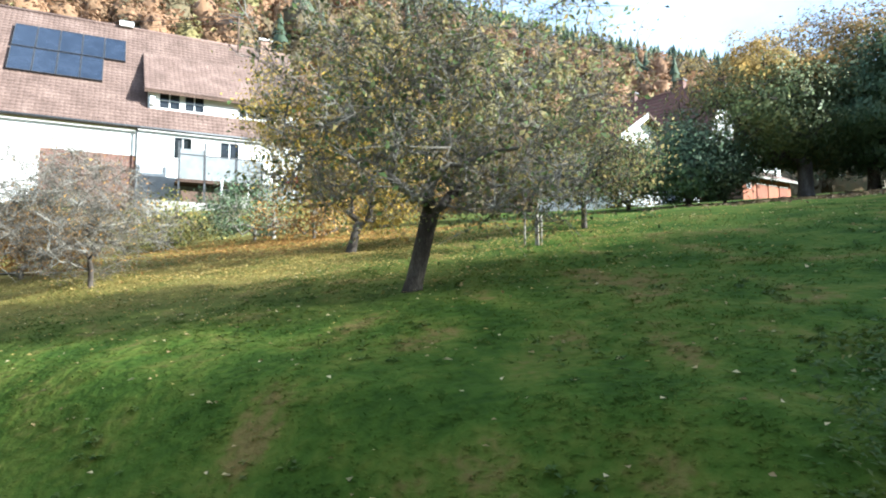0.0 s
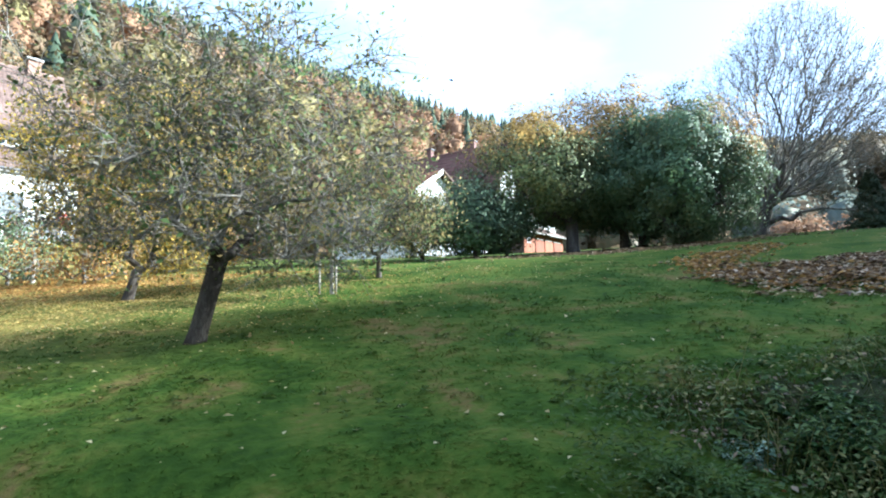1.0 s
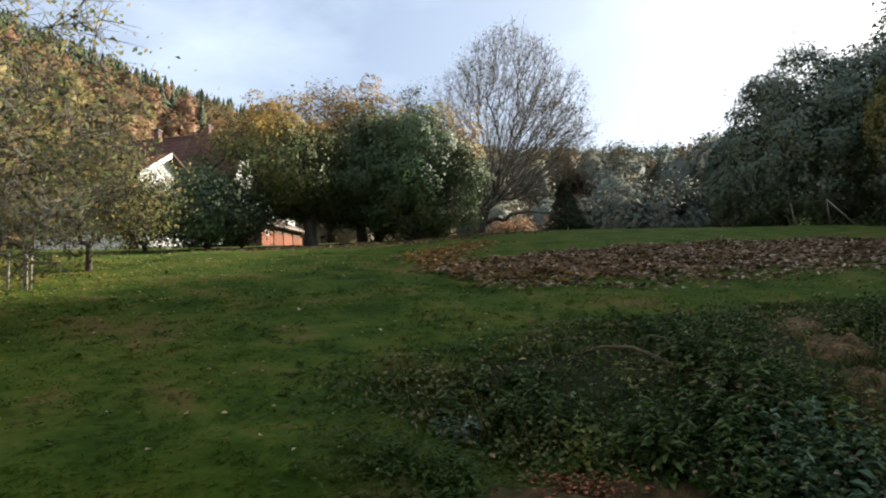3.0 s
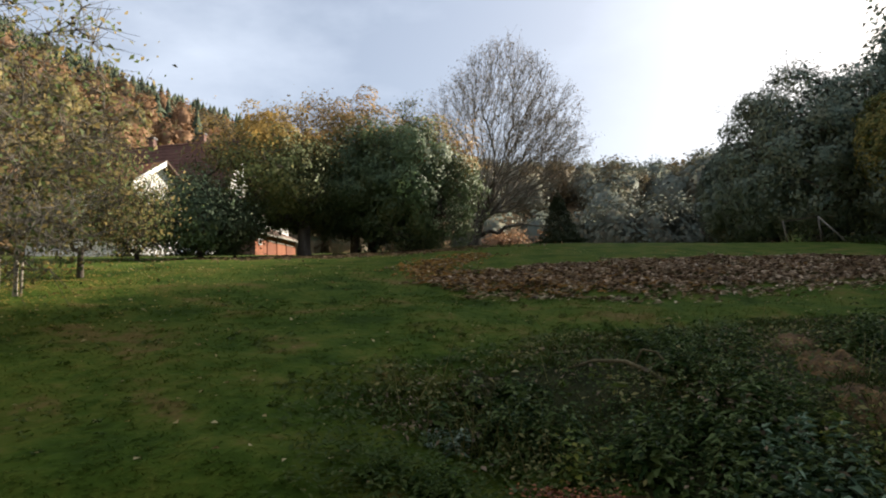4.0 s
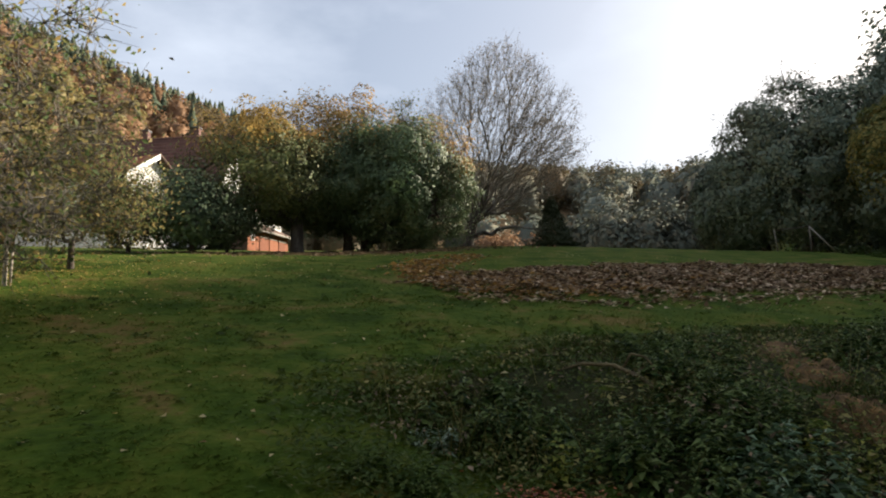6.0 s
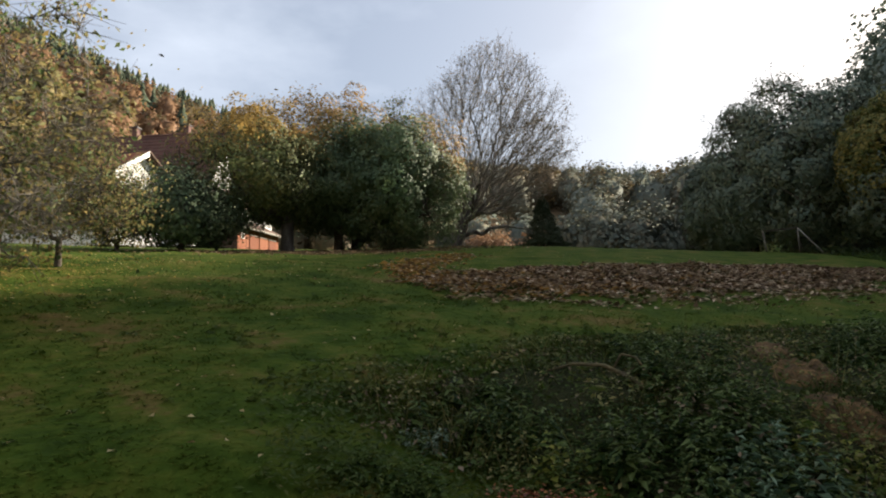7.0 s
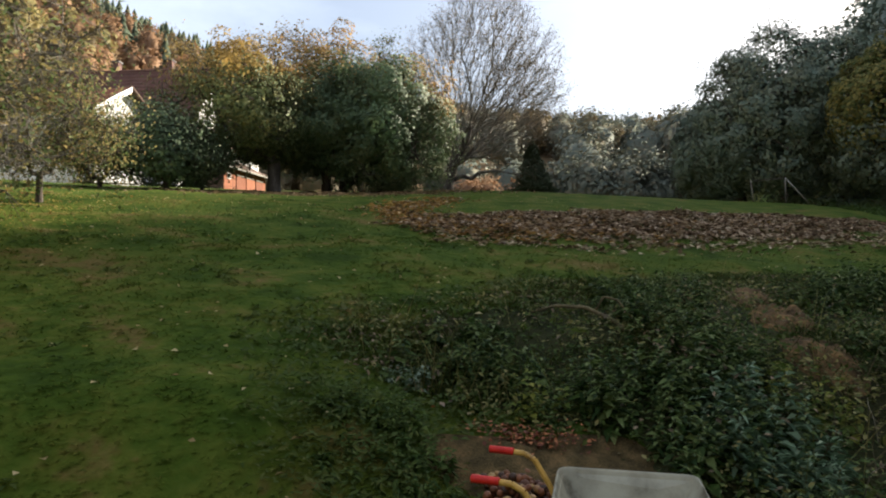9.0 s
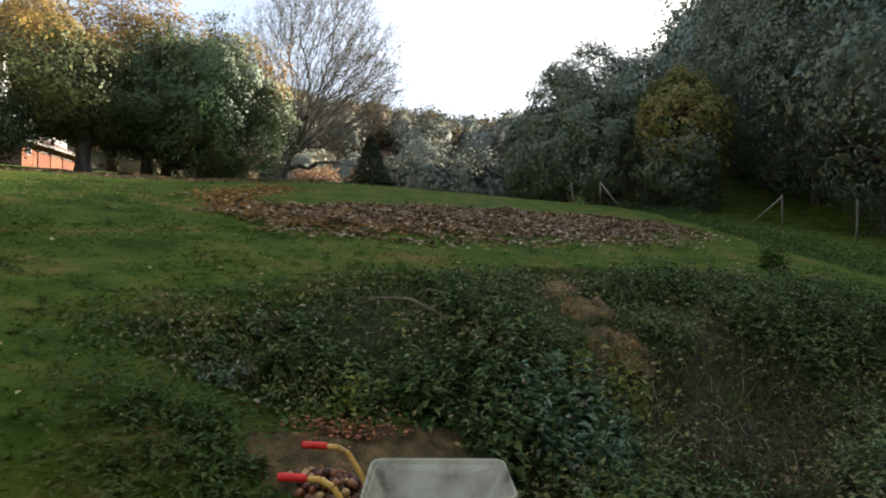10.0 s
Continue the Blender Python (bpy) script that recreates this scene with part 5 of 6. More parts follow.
def pile_height(x, y):
    """The raked band of dead leaves: a long low mound, ragged at the edges."""
    low = np.interp(x, [7.7, 8.1, 8.8, 10.5, 13.5, 17, 22.4, 24], [8.3, 7.2, 6.5, 5.9, 5.0, 4.0, 3.9, 4.6])
    high = np.interp(x, [7.7, 8.5, 10.6, 12, 14.3, 18, 21.3, 23.5, 24], [10.0, 10.4, 10.5, 10.8, 10.8, 9.8, 8.1, 5.8, 5.2])
    wave = 0.22 * np.sin(2.1 * x) + 0.16 * np.sin(5.3 * x + 1)
    body = np.minimum(y - low - wave, high + wave - y) / 1.1
    body = np.minimum(body, (x - 7.6) / 1.2)
    return np.clip(np.where(x > 24, -1, body), 0, 1)


def leaf_pile():
    rng = np.random.default_rng(83)
    x, y = 7.5 + 18 * rng.random(125000), 2.0 + 13.5 * rng.random(125000)
    k = pile_height(x, y)
    keep = (k ** 0.8 > 0.95 * rng.random(len(x))) & (0.75 + 0.3 * np.sin(2.6 * x + 1.1 * y) * np.sin(3.1 * y - x) > rng.random(len(x)))
    x, y, k = x[keep], y[keep], k[keep]
    hump = 0.10 * np.sin(3.1 * x + 1.3 * y) * np.sin(2.7 * y) + 0.05 * np.sin(7 * x) * np.sin(6 * y)
    z = ground_z(x, y) + rough_z(x, y) + 0.03 + k ** 1.2 * (0.05 + 0.45 * hump) * (0.5 + 0.7 * rng.random(len(x)))
    rust = rng.random(len(x)) < 0.28 * np.clip((13.0 - x) / 4, 0.08, 1)
    run = rng.random(1500) ** 1.3    # a thin trail back to the bushes
    lx, ly = np.interp(run, [0, 0.25, 0.6, 1], [8.9, 10.0, 12.0, 14.4]), np.interp(run, [0, 0.25, 0.6, 1], [10.0, 12.1, 13.3, 14.8])
    lx, ly = lx + rng.normal(0, 0.35, 1500), ly + rng.normal(0, 0.4, 1500)
    sx = 7.4 + 16 * rng.random(900)    # strays round the band
    sy = np.interp(sx, [7.7, 8.8, 13.5, 17, 22.4], [7.6, 6.2, 4.7, 3.8, 3.7]) + 0.3 - np.abs(rng.normal(0, 0.5, 900))
    lx, ly = np.concatenate([lx, sx]), np.concatenate([ly, sy])
    x, y, z = np.concatenate([x, lx]), np.concatenate([y, ly]), np.concatenate([z, ground_z(lx, ly) + rough_z(lx, ly) + 0.03])
    rust = np.concatenate([rust, np.arange(len(lx)) < 1000])
    for which, surface, label in ((~rust, "pile_leaf", "long raked band of dry brown leaves on the grass"), (rust, "rust_leaf", "rust-orange leaves mixed into the raked band")):
        q = np.stack([x, y, z], 1)[which]
        v, f = leaf_arrays(rng, q, 0.125, flat=0.85, aspect=0.5, fold=0.16)
        tagged(soft_crown(raw("leaf_pile", v, f, surface), np.repeat(q - np.array([0, 0, 1.0]), 4, axis=0), 0.5), label, "leaves", kind="stuff")


leaf_pile()


def weeds(name, label, material, seed, count, size, height, keep, leaves=9, flat=0.45, spread=0.11, area=(2.6, 13.0, -2.6, 5.8), inside=True, aspect=0.5):
    """Leafy weeds: short stems with leaves up their length, over the bank."""
    rng = np.random.default_rng(seed)
    x = area[0] + (area[1] - area[0]) * rng.random(count)
    y = area[2] + (area[3] - area[2]) * rng.random(count)
    k = keep(x, y, rng)
    x, y = x[k], y[k]
    n = len(x)
    z = ground_z(x, y)
    h = height * (0.3 + 0.9 * rng.random(n)) * (1.0 + 0.8 * np.sin(3.1 * x + 1.7 * y + seed) * np.sin(2.6 * y - 1.9 * x))
    if inside:
        h *= (0.3 + 0.7 * bank_depth(x, y)) * bank_rise(x, y)
    f = rng.random((n, leaves)) ** 0.6
    p = np.stack([x[:, None] + spread * rng.normal(size=(n, leaves)), y[:, None] + spread * rng.normal(size=(n, leaves)), z[:, None] + h[:, None] * f + 0.02], -1)
    heart = np.repeat(np.stack([x, y, z - 0.3], 1), leaves, axis=0)
    v, fa = leaf_arrays(rng, p.reshape(-1, 3), size, aspect=aspect, centres=heart, hug=0.6, fold=0.1)
    return tagged(raw(name, v, fa, material), label, "weeds", kind="stuff")


def star_weeds(name, label, material, seed, count, size, height, keep, levels=6, per=4, droop=0.25, aspect=0.45, area=(2.6, 13.0, -2.6, 5.8), inside=True, tilt=0.16):
    """Upright weeds, each a stem with whorls of leaves that stand out from it and grow smaller towards the tip."""
    rng = np.random.default_rng(seed)
    x = area[0] + (area[1] - area[0]) * rng.random(count)
    y = area[2] + (area[3] - area[2]) * rng.random(count)
    k = keep(x, y, rng)
    x, y = x[k], y[k]
    n = len(x)
    h = height * (0.45 + 0.75 * rng.random(n)) * (1 + 0.35 * np.sin(2.1 * x + 1.3 * y + seed) * np.sin(1.9 * y - 1.4 * x))
    if inside:
        h *= (0.35 + 0.65 * bank_depth(x, y)) * bank_rise(x, y)
    foot = np.stack([x, y, ground_z(x, y)], 1)
    lean = rng.normal(size=(n, 3)) * tilt
    lean[:, 2] = 1
    f = (np.arange(levels) + 0.9) / levels
    stage = foot[:, None, :] + lean[:, None, :] * (h[:, None] * f)[..., None]
    turn = rng.random(n)[:, None, None] * 6.28 + np.arange(levels)[None, :, None] * (np.pi / per) + np.arange(per)[None, None, :] * 2 * np.pi / per + 0.35 * rng.normal(size=(n, levels, per))
    d = np.stack([np.cos(turn), np.sin(turn), -droop + 0.25 * rng.normal(size=turn.shape) + 0.35 * f[None, :, None]], -1)
    d /= np.linalg.norm(d, axis=-1, keepdims=True)
    side = np.stack([-np.sin(turn), np.cos(turn), 0.3 * rng.normal(size=turn.shape)], -1)
    s = size * (1.15 - 0.65 * f)[None, :, None, None] * (0.7 + 0.6 * rng.random((n, levels, per, 1))) * (0.6 + 0.8 * rng.random((n, 1, 1, 1)))
    a = stage[:, :, None, :] + d * s * 0.12
    b = a + d * s - np.array([0, 0, 0.12]) * s
    m = a + d * s * 0.45 + np.array([0, 0, 0.06]) * s
    l, r = m + side * s * aspect * 0.5 + np.array([0, 0, 0.08]) * s, m - side * s * aspect * 0.5 + np.array([0, 0, 0.08]) * s
    verts = np.stack([a, r, b, l], -2).reshape(-1, 3)
    i = np.arange(len(verts) // 4)[:, None] * 4
    faces = np.concatenate([i + [0, 1, 2], i + [0, 2, 3]], 1).reshape(-1, 3)
    return tagged(raw(name, verts, faces, material), label, "weeds", kind="stuff")


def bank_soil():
    """Dark humus under the weeds of the bank, deepened for the shade between them."""
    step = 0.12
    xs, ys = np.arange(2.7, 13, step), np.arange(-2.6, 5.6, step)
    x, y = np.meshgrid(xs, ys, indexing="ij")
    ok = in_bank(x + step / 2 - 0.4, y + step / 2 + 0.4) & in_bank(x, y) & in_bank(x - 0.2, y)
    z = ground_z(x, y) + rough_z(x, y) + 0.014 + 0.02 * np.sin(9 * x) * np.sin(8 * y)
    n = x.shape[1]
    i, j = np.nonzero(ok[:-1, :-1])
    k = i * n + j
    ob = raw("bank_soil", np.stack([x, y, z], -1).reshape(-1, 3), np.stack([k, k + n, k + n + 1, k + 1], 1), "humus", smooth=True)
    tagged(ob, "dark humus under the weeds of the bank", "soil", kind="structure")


# humus kept near black: the gaps' shade between the weeds is in its colour
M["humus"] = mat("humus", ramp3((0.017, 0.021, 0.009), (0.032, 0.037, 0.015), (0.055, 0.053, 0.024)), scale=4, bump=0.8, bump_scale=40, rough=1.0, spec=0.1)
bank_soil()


def on_bank(x, y, rng):
    return in_bank(x, y) & ~in_heap(x, y) & (dug(x, y) < 0.45 + 0.4 * rng.random(len(x)))


def patches(cx, cy, r):
    return lambda x, y, rng: (np.hypot((x - cx), (y - cy)) < r * (0.6 + 0.5 * rng.random(len(x)))) & ~in_heap(x, y)


leaves_mat("herb_leaf", (0.032, 0.066, 0.012), (0.062, 0.108, 0.02), (0.11, 0.16, 0.04), island=0.6, leaf=0.35)
leaves_mat("blue_leaf", (0.07, 0.125, 0.065), (0.13, 0.21, 0.12), (0.21, 0.30, 0.185), island=0.6, wax=0.25, rough=0.45)
leaves_mat("petal", (0.5, 0.5, 0.46), (0.62, 0.62, 0.58), (0.72, 0.72, 0.7))
leaves_mat("dead_leaf", (0.014, 0.010, 0.005), (0.033, 0.022, 0.011), (0.08, 0.053, 0.027), leaf=0.15, island=0.75)


def dug(x, y):
    """Where the soil has been dug over or a branch lies, and little grows."""
    return 1.3 * np.exp(-((x - 7.15) / 0.62) ** 2 - ((y - 2.2) / 0.38) ** 2) + 1.3 * np.exp(-((x - 6.4) / 0.6) ** 2 - ((y - 1.66) / 0.34) ** 2) + np.exp(-((x - 7.9) / 0.5) ** 2 - ((y - 2.75) / 0.3) ** 2) + np.exp(-((x - 5.4) / 0.34) ** 2 - ((y - 3.35) / 0.45) ** 2)


def thicket(x, y):
    """The brown dead patch lower down the bank."""
    return np.exp(-((x - 6.5) / 1.6) ** 2 - ((y - 0.45) / 0.72) ** 2)


star_weeds("nettles", "dark green nettles covering the bank", "nettle_leaf", 91, 6500, 0.085, 0.42, lambda x, y, rng: on_bank(x, y, rng) & (bank_depth(x, y) + 0.35 * rng.random(len(x)) > 0.95) & (np.sin(2.3 * x + y) * np.sin(2.9 * y - 0.7 * x) + 0.3 * rng.normal(size=len(x)) - 2.6 * thicket(x, y) - 2.0 * dug(x, y) > 0.85 - 1.15 * bank_rise(x, y)), 7, 4)
star_weeds("tall_nettles", "pale-topped nettles standing in groups on the bank", "nettle_leaf", 120, 2600, 0.11, 0.5, lambda x, y, rng: on_bank(x, y, rng) & (bank_depth(x, y) > 0.9) & (np.sin(1.3 * x + 2.1 * y + 1) * np.sin(1.7 * y - 1.2 * x) - 3.0 * thicket(x, y) - 2.0 * dug(x, y) > 0.9 - 0.8 * bank_rise(x, y)), 8, 4)
weeds("low_weeds", "small-leaved green weeds between the nettles", "herb_leaf", 113, 6000, 0.04, 0.16, lambda x, y, rng: on_bank(x, y, rng) & (np.sin(1.8 * x - 2.2 * y) + 0.5 * rng.normal(size=len(x)) - 2.5 * thicket(x, y) > -0.15), 8, spread=0.07, aspect=0.4)
star_weeds("brambles", "yellow-green bramble leaves", "bramble_leaf", 92, 4500, 0.07, 0.36, patches(4.15, 2.95, 0.3), 4, 5, aspect=0.75)
star_weeds("brambles", "yellow-green bramble leaves", "bramble_leaf", 93, 6000, 0.07, 0.22, patches(4.55, 0.95, 0.4), 3, 5, aspect=0.7)
star_weeds("brambles", "yellow-green bramble leaves", "bramble_leaf", 114, 4500, 0.075, 0.32, patches(5.75, 1.5, 0.36), 4, 5, aspect=0.75)
star_weeds("mugwort", "silvery grey-green weed among the nettles", "silver_leaf", 94, 5000, 0.085, 0.42, patches(3.45, 3.6, 0.24), 6, 4, aspect=0.5)
star_weeds("mugwort", "blue-green leafy weed among the nettles", "blue_leaf", 95, 7000, 0.13, 0.36, patches(4.95, 1.5, 0.45), 7, 5, aspect=0.27, droop=0.1)
star_weeds("corner_weeds", "lush green weeds beside the compost heap", "herb_leaf", 116, 700, 0.065, 0.13, lambda x, y, rng: (np.hypot((x - 2.75) / 0.6, (y - 2.85) / 0.6) < 0.4 + 0.6 * rng.random(len(x))) & ~in_heap(x, y), 5, 4, inside=False, area=(1.6, 3.7, 1.9, 4.1))
weeds("corner_weeds", "bright low weeds beside the compost heap", "grass", 117, 3000, 0.045, 0.11, lambda x, y, rng: (np.hypot((x - 2.6) / 0.8, (y - 2.95) / 0.8) < 0.3 + 0.75 * rng.random(len(x))) & ~in_heap(x, y), 8, spread=0.08, inside=False, area=(1.3, 3.7, 1.9, 4.3), aspect=0.35)
star_weeds("thistle_tuft", "dark upright thistle tuft at the edge of the meadow", "herb_leaf", 121, 420, 0.12, 0.6, patches(15.4, 1.1, 0.3), 7, 3, area=(14.5, 16.3, 0.2, 2.0), inside=False, droop=-0.3, aspect=0.25)
weeds("white_flowers", "small white flowers at the top of the bank", "petal", 118, 500, 0.035, 0.3, patches(12.3, 1.3, 0.7), 3, inside=False, aspect=0.8)
weeds("dead_thicket", "brown tangle of dead stems and withered leaves", "dead_leaf", 115, 8000, 0.05, 0.34, lambda x, y, rng: in_bank(x, y) & (thicket(x, y) > 0.25 + 0.5 * rng.random(len(x))), 9, aspect=0.25)
weeds("dead_weeds", "dead brown weed stems on the bank", "brown_leaf", 96, 3600, 0.045, 0.26, lambda x, y, rng: on_bank(x, y, rng) & (np.sin(1.7 * x - y) * np.sin(1.3 * y + 0.9 * x) + 0.5 * rng.normal(size=len(x)) > 0.1), 7)
weeds("edge_weeds", "low weeds along the foot of the meadow", "grass", 97, 5000, 0.05, 0.13, lambda x, y, rng: (in_bank(x + 0.5, y - 0.5) | in_bank(x + 0.9, y)) & ~in_heap(x, y), 6, area=(1.2, 13, 1.2, 6.5))
weeds("bank_weeds", "olive-green weeds thinning out towards the grass", "olive_leaf", 110, 7000, 0.048, 0.22, lambda x, y, rng: (in_bank(x + 0.35, y - 0.3) & ~in_heap(x, y)) & (np.sin(1.9 * x + 2.2 * y) * np.sin(1.4 * y - 2.1 * x) + 0.5 * rng.normal(size=len(x)) > 0.15), 8)
weeds("fringe_weeds", "bright green weeds at the foot of the meadow", "grass", 111, 5200, 0.055, 0.16, lambda x, y, rng: in_bank(x + 0.6 * rng.random(len(x)), y - 0.5 * rng.random(len(x))) & ~in_bank(x - 0.5, y + 0.5) & ~in_heap(x, y), 8, area=(1.8, 13, 0.6, 6.2))
star_weeds("lawn_weeds", "broad-leaved weeds in the grass", "grass", 98, 1700, 0.06, 0.035, lambda x, y, rng: (np.sin(2.2 * x + y) * np.sin(1.7 * y - x) + 0.25 * rng.normal(size=len(x)) > 0.45) & ~in_bank(x, y) & ~in_heap(x, y), 2, 5, droop=0.1, area=(-3, 8, 2.2, 10), inside=False, aspect=0.55)
weeds("ditch_weeds", "rough dark grass along the ditch by the fence", "herb_leaf", 99, 16000, 0.11, 0.5, lambda x, y, rng: np.abs(y - 0.55 * x + 13.6) < 1.7 * (0.6 + 0.6 * rng.random(len(x))), 7, area=(18, 46, -8, 13), inside=False)


def bank_grass():
    """Long drooping blades on the upper bank and in tufts among the weeds."""
    rng = np.random.default_rng(112)
    x, y = 2.9 + 9.5 * rng.random(85000), -1.5 + 7.0 * rng.random(85000)
    tuft = np.sin(2.4 * x + 1.1) * np.sin(2.9 * y + 0.4) + 0.5 * rng.normal(size=len(x))
    k = in_bank(x, y) & ~in_heap(x, y) & (tuft + 1.5 * (1 - bank_rise(x, y)) - 0.6 > 0.0)
    x, y = x[k], y[k]
    n = len(x)
    h = (0.10 + 0.2 * rng.random(n)) * (0.35 + 0.4 * bank_rise(x, y))
    p = np.stack([x, y, ground_z(x, y) + 0.01], 1)
    a = rng.random(n) * 2 * np.pi
    lean = np.stack([np.cos(a), np.sin(a), 0 * a], 1)
    side = np.stack([np.sin(a), -np.cos(a), 0 * a], 1) * 0.0045
    m = p + lean * (0.6 * h)[:, None] + np.array([0, 0, 1.0]) * (0.6 * h)[:, None]
    tip = p + lean * (1.5 * h)[:, None] + np.array([0, 0, 1.0]) * (0.55 * h)[:, None]
    v = np.stack([p - side, p + side, m + side * 0.8, m - side * 0.8, tip], 1).reshape(-1, 3)
    i = np.arange(n)[:, None] * 5
    f = np.concatenate([i + [0, 1, 2], i + [0, 2, 3], i + [3, 2, 4]], 1).reshape(-1, 3)
    ob = raw("bank_grass", v, f, "shaded_bank_blade")
    tagged(carpet(ob, 0.5), "long withered grass drooping over the bank", "grass", kind="stuff")


bank_grass()


def stalks():
    rng = np.random.default_rng(101)
    x, y = 3.3 + 7 * rng.random(330), -1.0 + 5.8 * rng.random(330)
    x[:70], y[:70] = rng.normal(3.75, 0.25, 70), rng.normal(3.45, 0.25, 70)
    x[70:170], y[70:170] = rng.normal(7.2, 0.9, 100), rng.normal(0.4, 0.5, 100)
    k = in_bank(x, y) & ~in_heap(x, y)
    x, y = x[k], y[k]
    n = len(x)
    p = np.stack([x, y, ground_z(x, y)], 1)
    q = p + np.stack([0.14 * rng.normal(size=n), 0.14 * rng.normal(size=n), 0.15 + 0.35 * rng.random(n)], 1)
    v, f = tube_arrays(np.concatenate([p, q, np.full((n, 1), 0.004), np.full((n, 1), 0.002)], 1), 3)
    tagged(raw("dry_stalks", v, f, "olive_leaf"), "thin dry stalks standing in the weeds", "weeds", kind="stuff")


stalks()


def dead_stems():
    """Leaning bare stems in the brown thicket."""
    rng = np.random.default_rng(119)
    x, y = rng.normal(6.5, 0.9, 300), rng.normal(0.45, 0.45, 300)
    k = in_bank(x, y) & ~in_heap(x, y)
    x, y = x[k], y[k]
    n = len(x)
    p = np.stack([x, y, ground_z(x, y)], 1)
    q = p + np.stack([0.2 * rng.normal(size=n), 0.2 * rng.normal(size=n), 0.1 + 0.38 * rng.random(n) ** 2], 1)
    v, f = tube_arrays(np.concatenate([p, q, np.full((n, 1), 0.006), np.full((n, 1), 0.003)], 1), 3)
    tagged(raw("dead_stems", v, f, "branch_bark"), "leaning grey-brown dead stems on the bank", "weeds", kind="stuff")


dead_stems()


def pale_stems():
    """A few crooked, bleached stems that stick out of the thicket."""
    rng = np.random.default_rng(131)
    legs = []
    for x, y in zip(rng.normal(5.9, 0.7, 26), rng.normal(0.5, 0.4, 26)):
        p = np.array([x, y, float(ground_z(x, y)) + 0.1])
        step = np.array([0.06 * rng.normal(), 0.06 * rng.normal(), 0.09 + 0.08 * rng.random()])
        r = 0.003 + 0.002 * rng.random()
        for i in range(3):
            q = p + step * (1 - 0.2 * i)
            legs.append((*p, *q, r * (1 - 0.2 * i), r * (0.8 - 0.2 * i)))
            p, step = q, step + np.array([0.06 * rng.normal(), 0.06 * rng.normal(), -0.04])
    v, f = tube_arrays(np.array(legs), 4)
    tagged(raw("pale_stems", v, f, "pale_stem", smooth=True), "crooked bleached dead stems in the brown thicket", "weeds", kind="stuff")


M["pale_stem"] = mat("pale_stem", ramp3((0.13, 0.11, 0.075), (0.24, 0.21, 0.15), (0.36, 0.33, 0.25)), scale=9, island=0.6, bump=0.3, rough=0.8)
pale_stems()


def mound(name, label, cx, cy, rx, ry, h, material, seed, category="soil", turn=0.0):
    rng = random.Random(seed)
    bm = bmesh.new()
    bmesh.ops.create_grid(bm, x_segments=26, y_segments=26, size=1.0)
    for v in bm.verts:
        r = math.hypot(v.co.x, v.co.y)
        n = noise.noise(Vector((v.co.x * 2.3 + seed, v.co.y * 2.3, 0.3))) * 0.5 + noise.noise(Vector((v.co.x * 6 + seed, v.co.y * 6, 1.3))) * 0.25
        a, b = v.co.x * rx, v.co.y * ry
        x, y = cx + a * math.cos(turn) - b * math.sin(turn), cy + a * math.sin(turn) + b * math.cos(turn)
        up = max(0.0, 1 - r * r * (1 + 0.5 * n)) ** 0.8
        v.co = Vector((x, y, float(ground_z(x, y)) - 0.03 - 0.12 * max(0.0, r - 0.92) + h * up * (1 + n) + 0.02 * n))
    return tagged(part(name, bm, material, None, smooth=True), label, category)


mound("compost", "flattened brown compost heap behind the wheelbarrow", 3.75, 2.3, 0.98, 0.46, 0.13, "straw_soil", 3, turn=-0.64)
mound("dug_soil", "orange-brown lump of dug soil on the bank", 7.3, 2.16, 0.42, 0.38, 0.2, "clay", 8)
mound("dug_soil", "flat orange-brown patch of dug soil on the bank", 6.6, 1.6, 0.42, 0.42, 0.13, "clay", 15)
mound("dug_soil", "dark lump of dug soil at the top of the bank", 7.95, 2.72, 0.5, 0.36, 0.18, "soil", 18)


def apples():
    rng = np.random.default_rng(103)
    bm = bmesh.new()
    bmesh.ops.create_icosphere(bm, subdivisions=2, radius=1.0)
    for v in bm.verts:
        r = math.hypot(v.co.x, v.co.y)
        v.co.z = v.co.z * 0.86 - 0.28 * math.exp(-(r / 0.32) ** 2) * (1 if v.co.z > 0 else -0.6)
    me = bpy.data.meshes.new("apple")
    bm.to_mesh(me)
    bm.free()
    me.materials.append(M["apple_fruit"])
    me.polygons.foreach_set("use_smooth", [True] * len(me.polygons))
    for i in range(190):
        d = rng.normal(size=2) * np.array([0.15, 0.13])
        x, y = 3.24 + 0.8 * d[0] + 0.6 * d[1], 2.2 - 0.6 * d[0] + 0.8 * d[1]
        s = 0.022 + 0.011 * rng.random()
        h = 0.17 * math.exp(-(d[0] / 0.24) ** 2 - (d[1] / 0.18) ** 2)
        ob = new("apple", me)
        ob.matrix_world = Matrix.LocRotScale((x, y, float(ground_z(x, y)) + s * 0.7 + h * rng.random() ** 0.5 + 0.05), Euler(rng.random(3) * 6), (s, s, s))
        tagged(ob, "rotting brown and red windfall apple", "apple", "windfall apples on the heap")


M["apple_fruit"] = mat("apple_fruit", [(0.25, (0.04, 0.018, 0.009)), (0.55, (0.10, 0.035, 0.015)), (0.8, (0.19, 0.07, 0.028)), (0.93, (0.44, 0.30, 0.12))], scale=9, bump=0.2, rough=0.45, each=0.85)
apples()


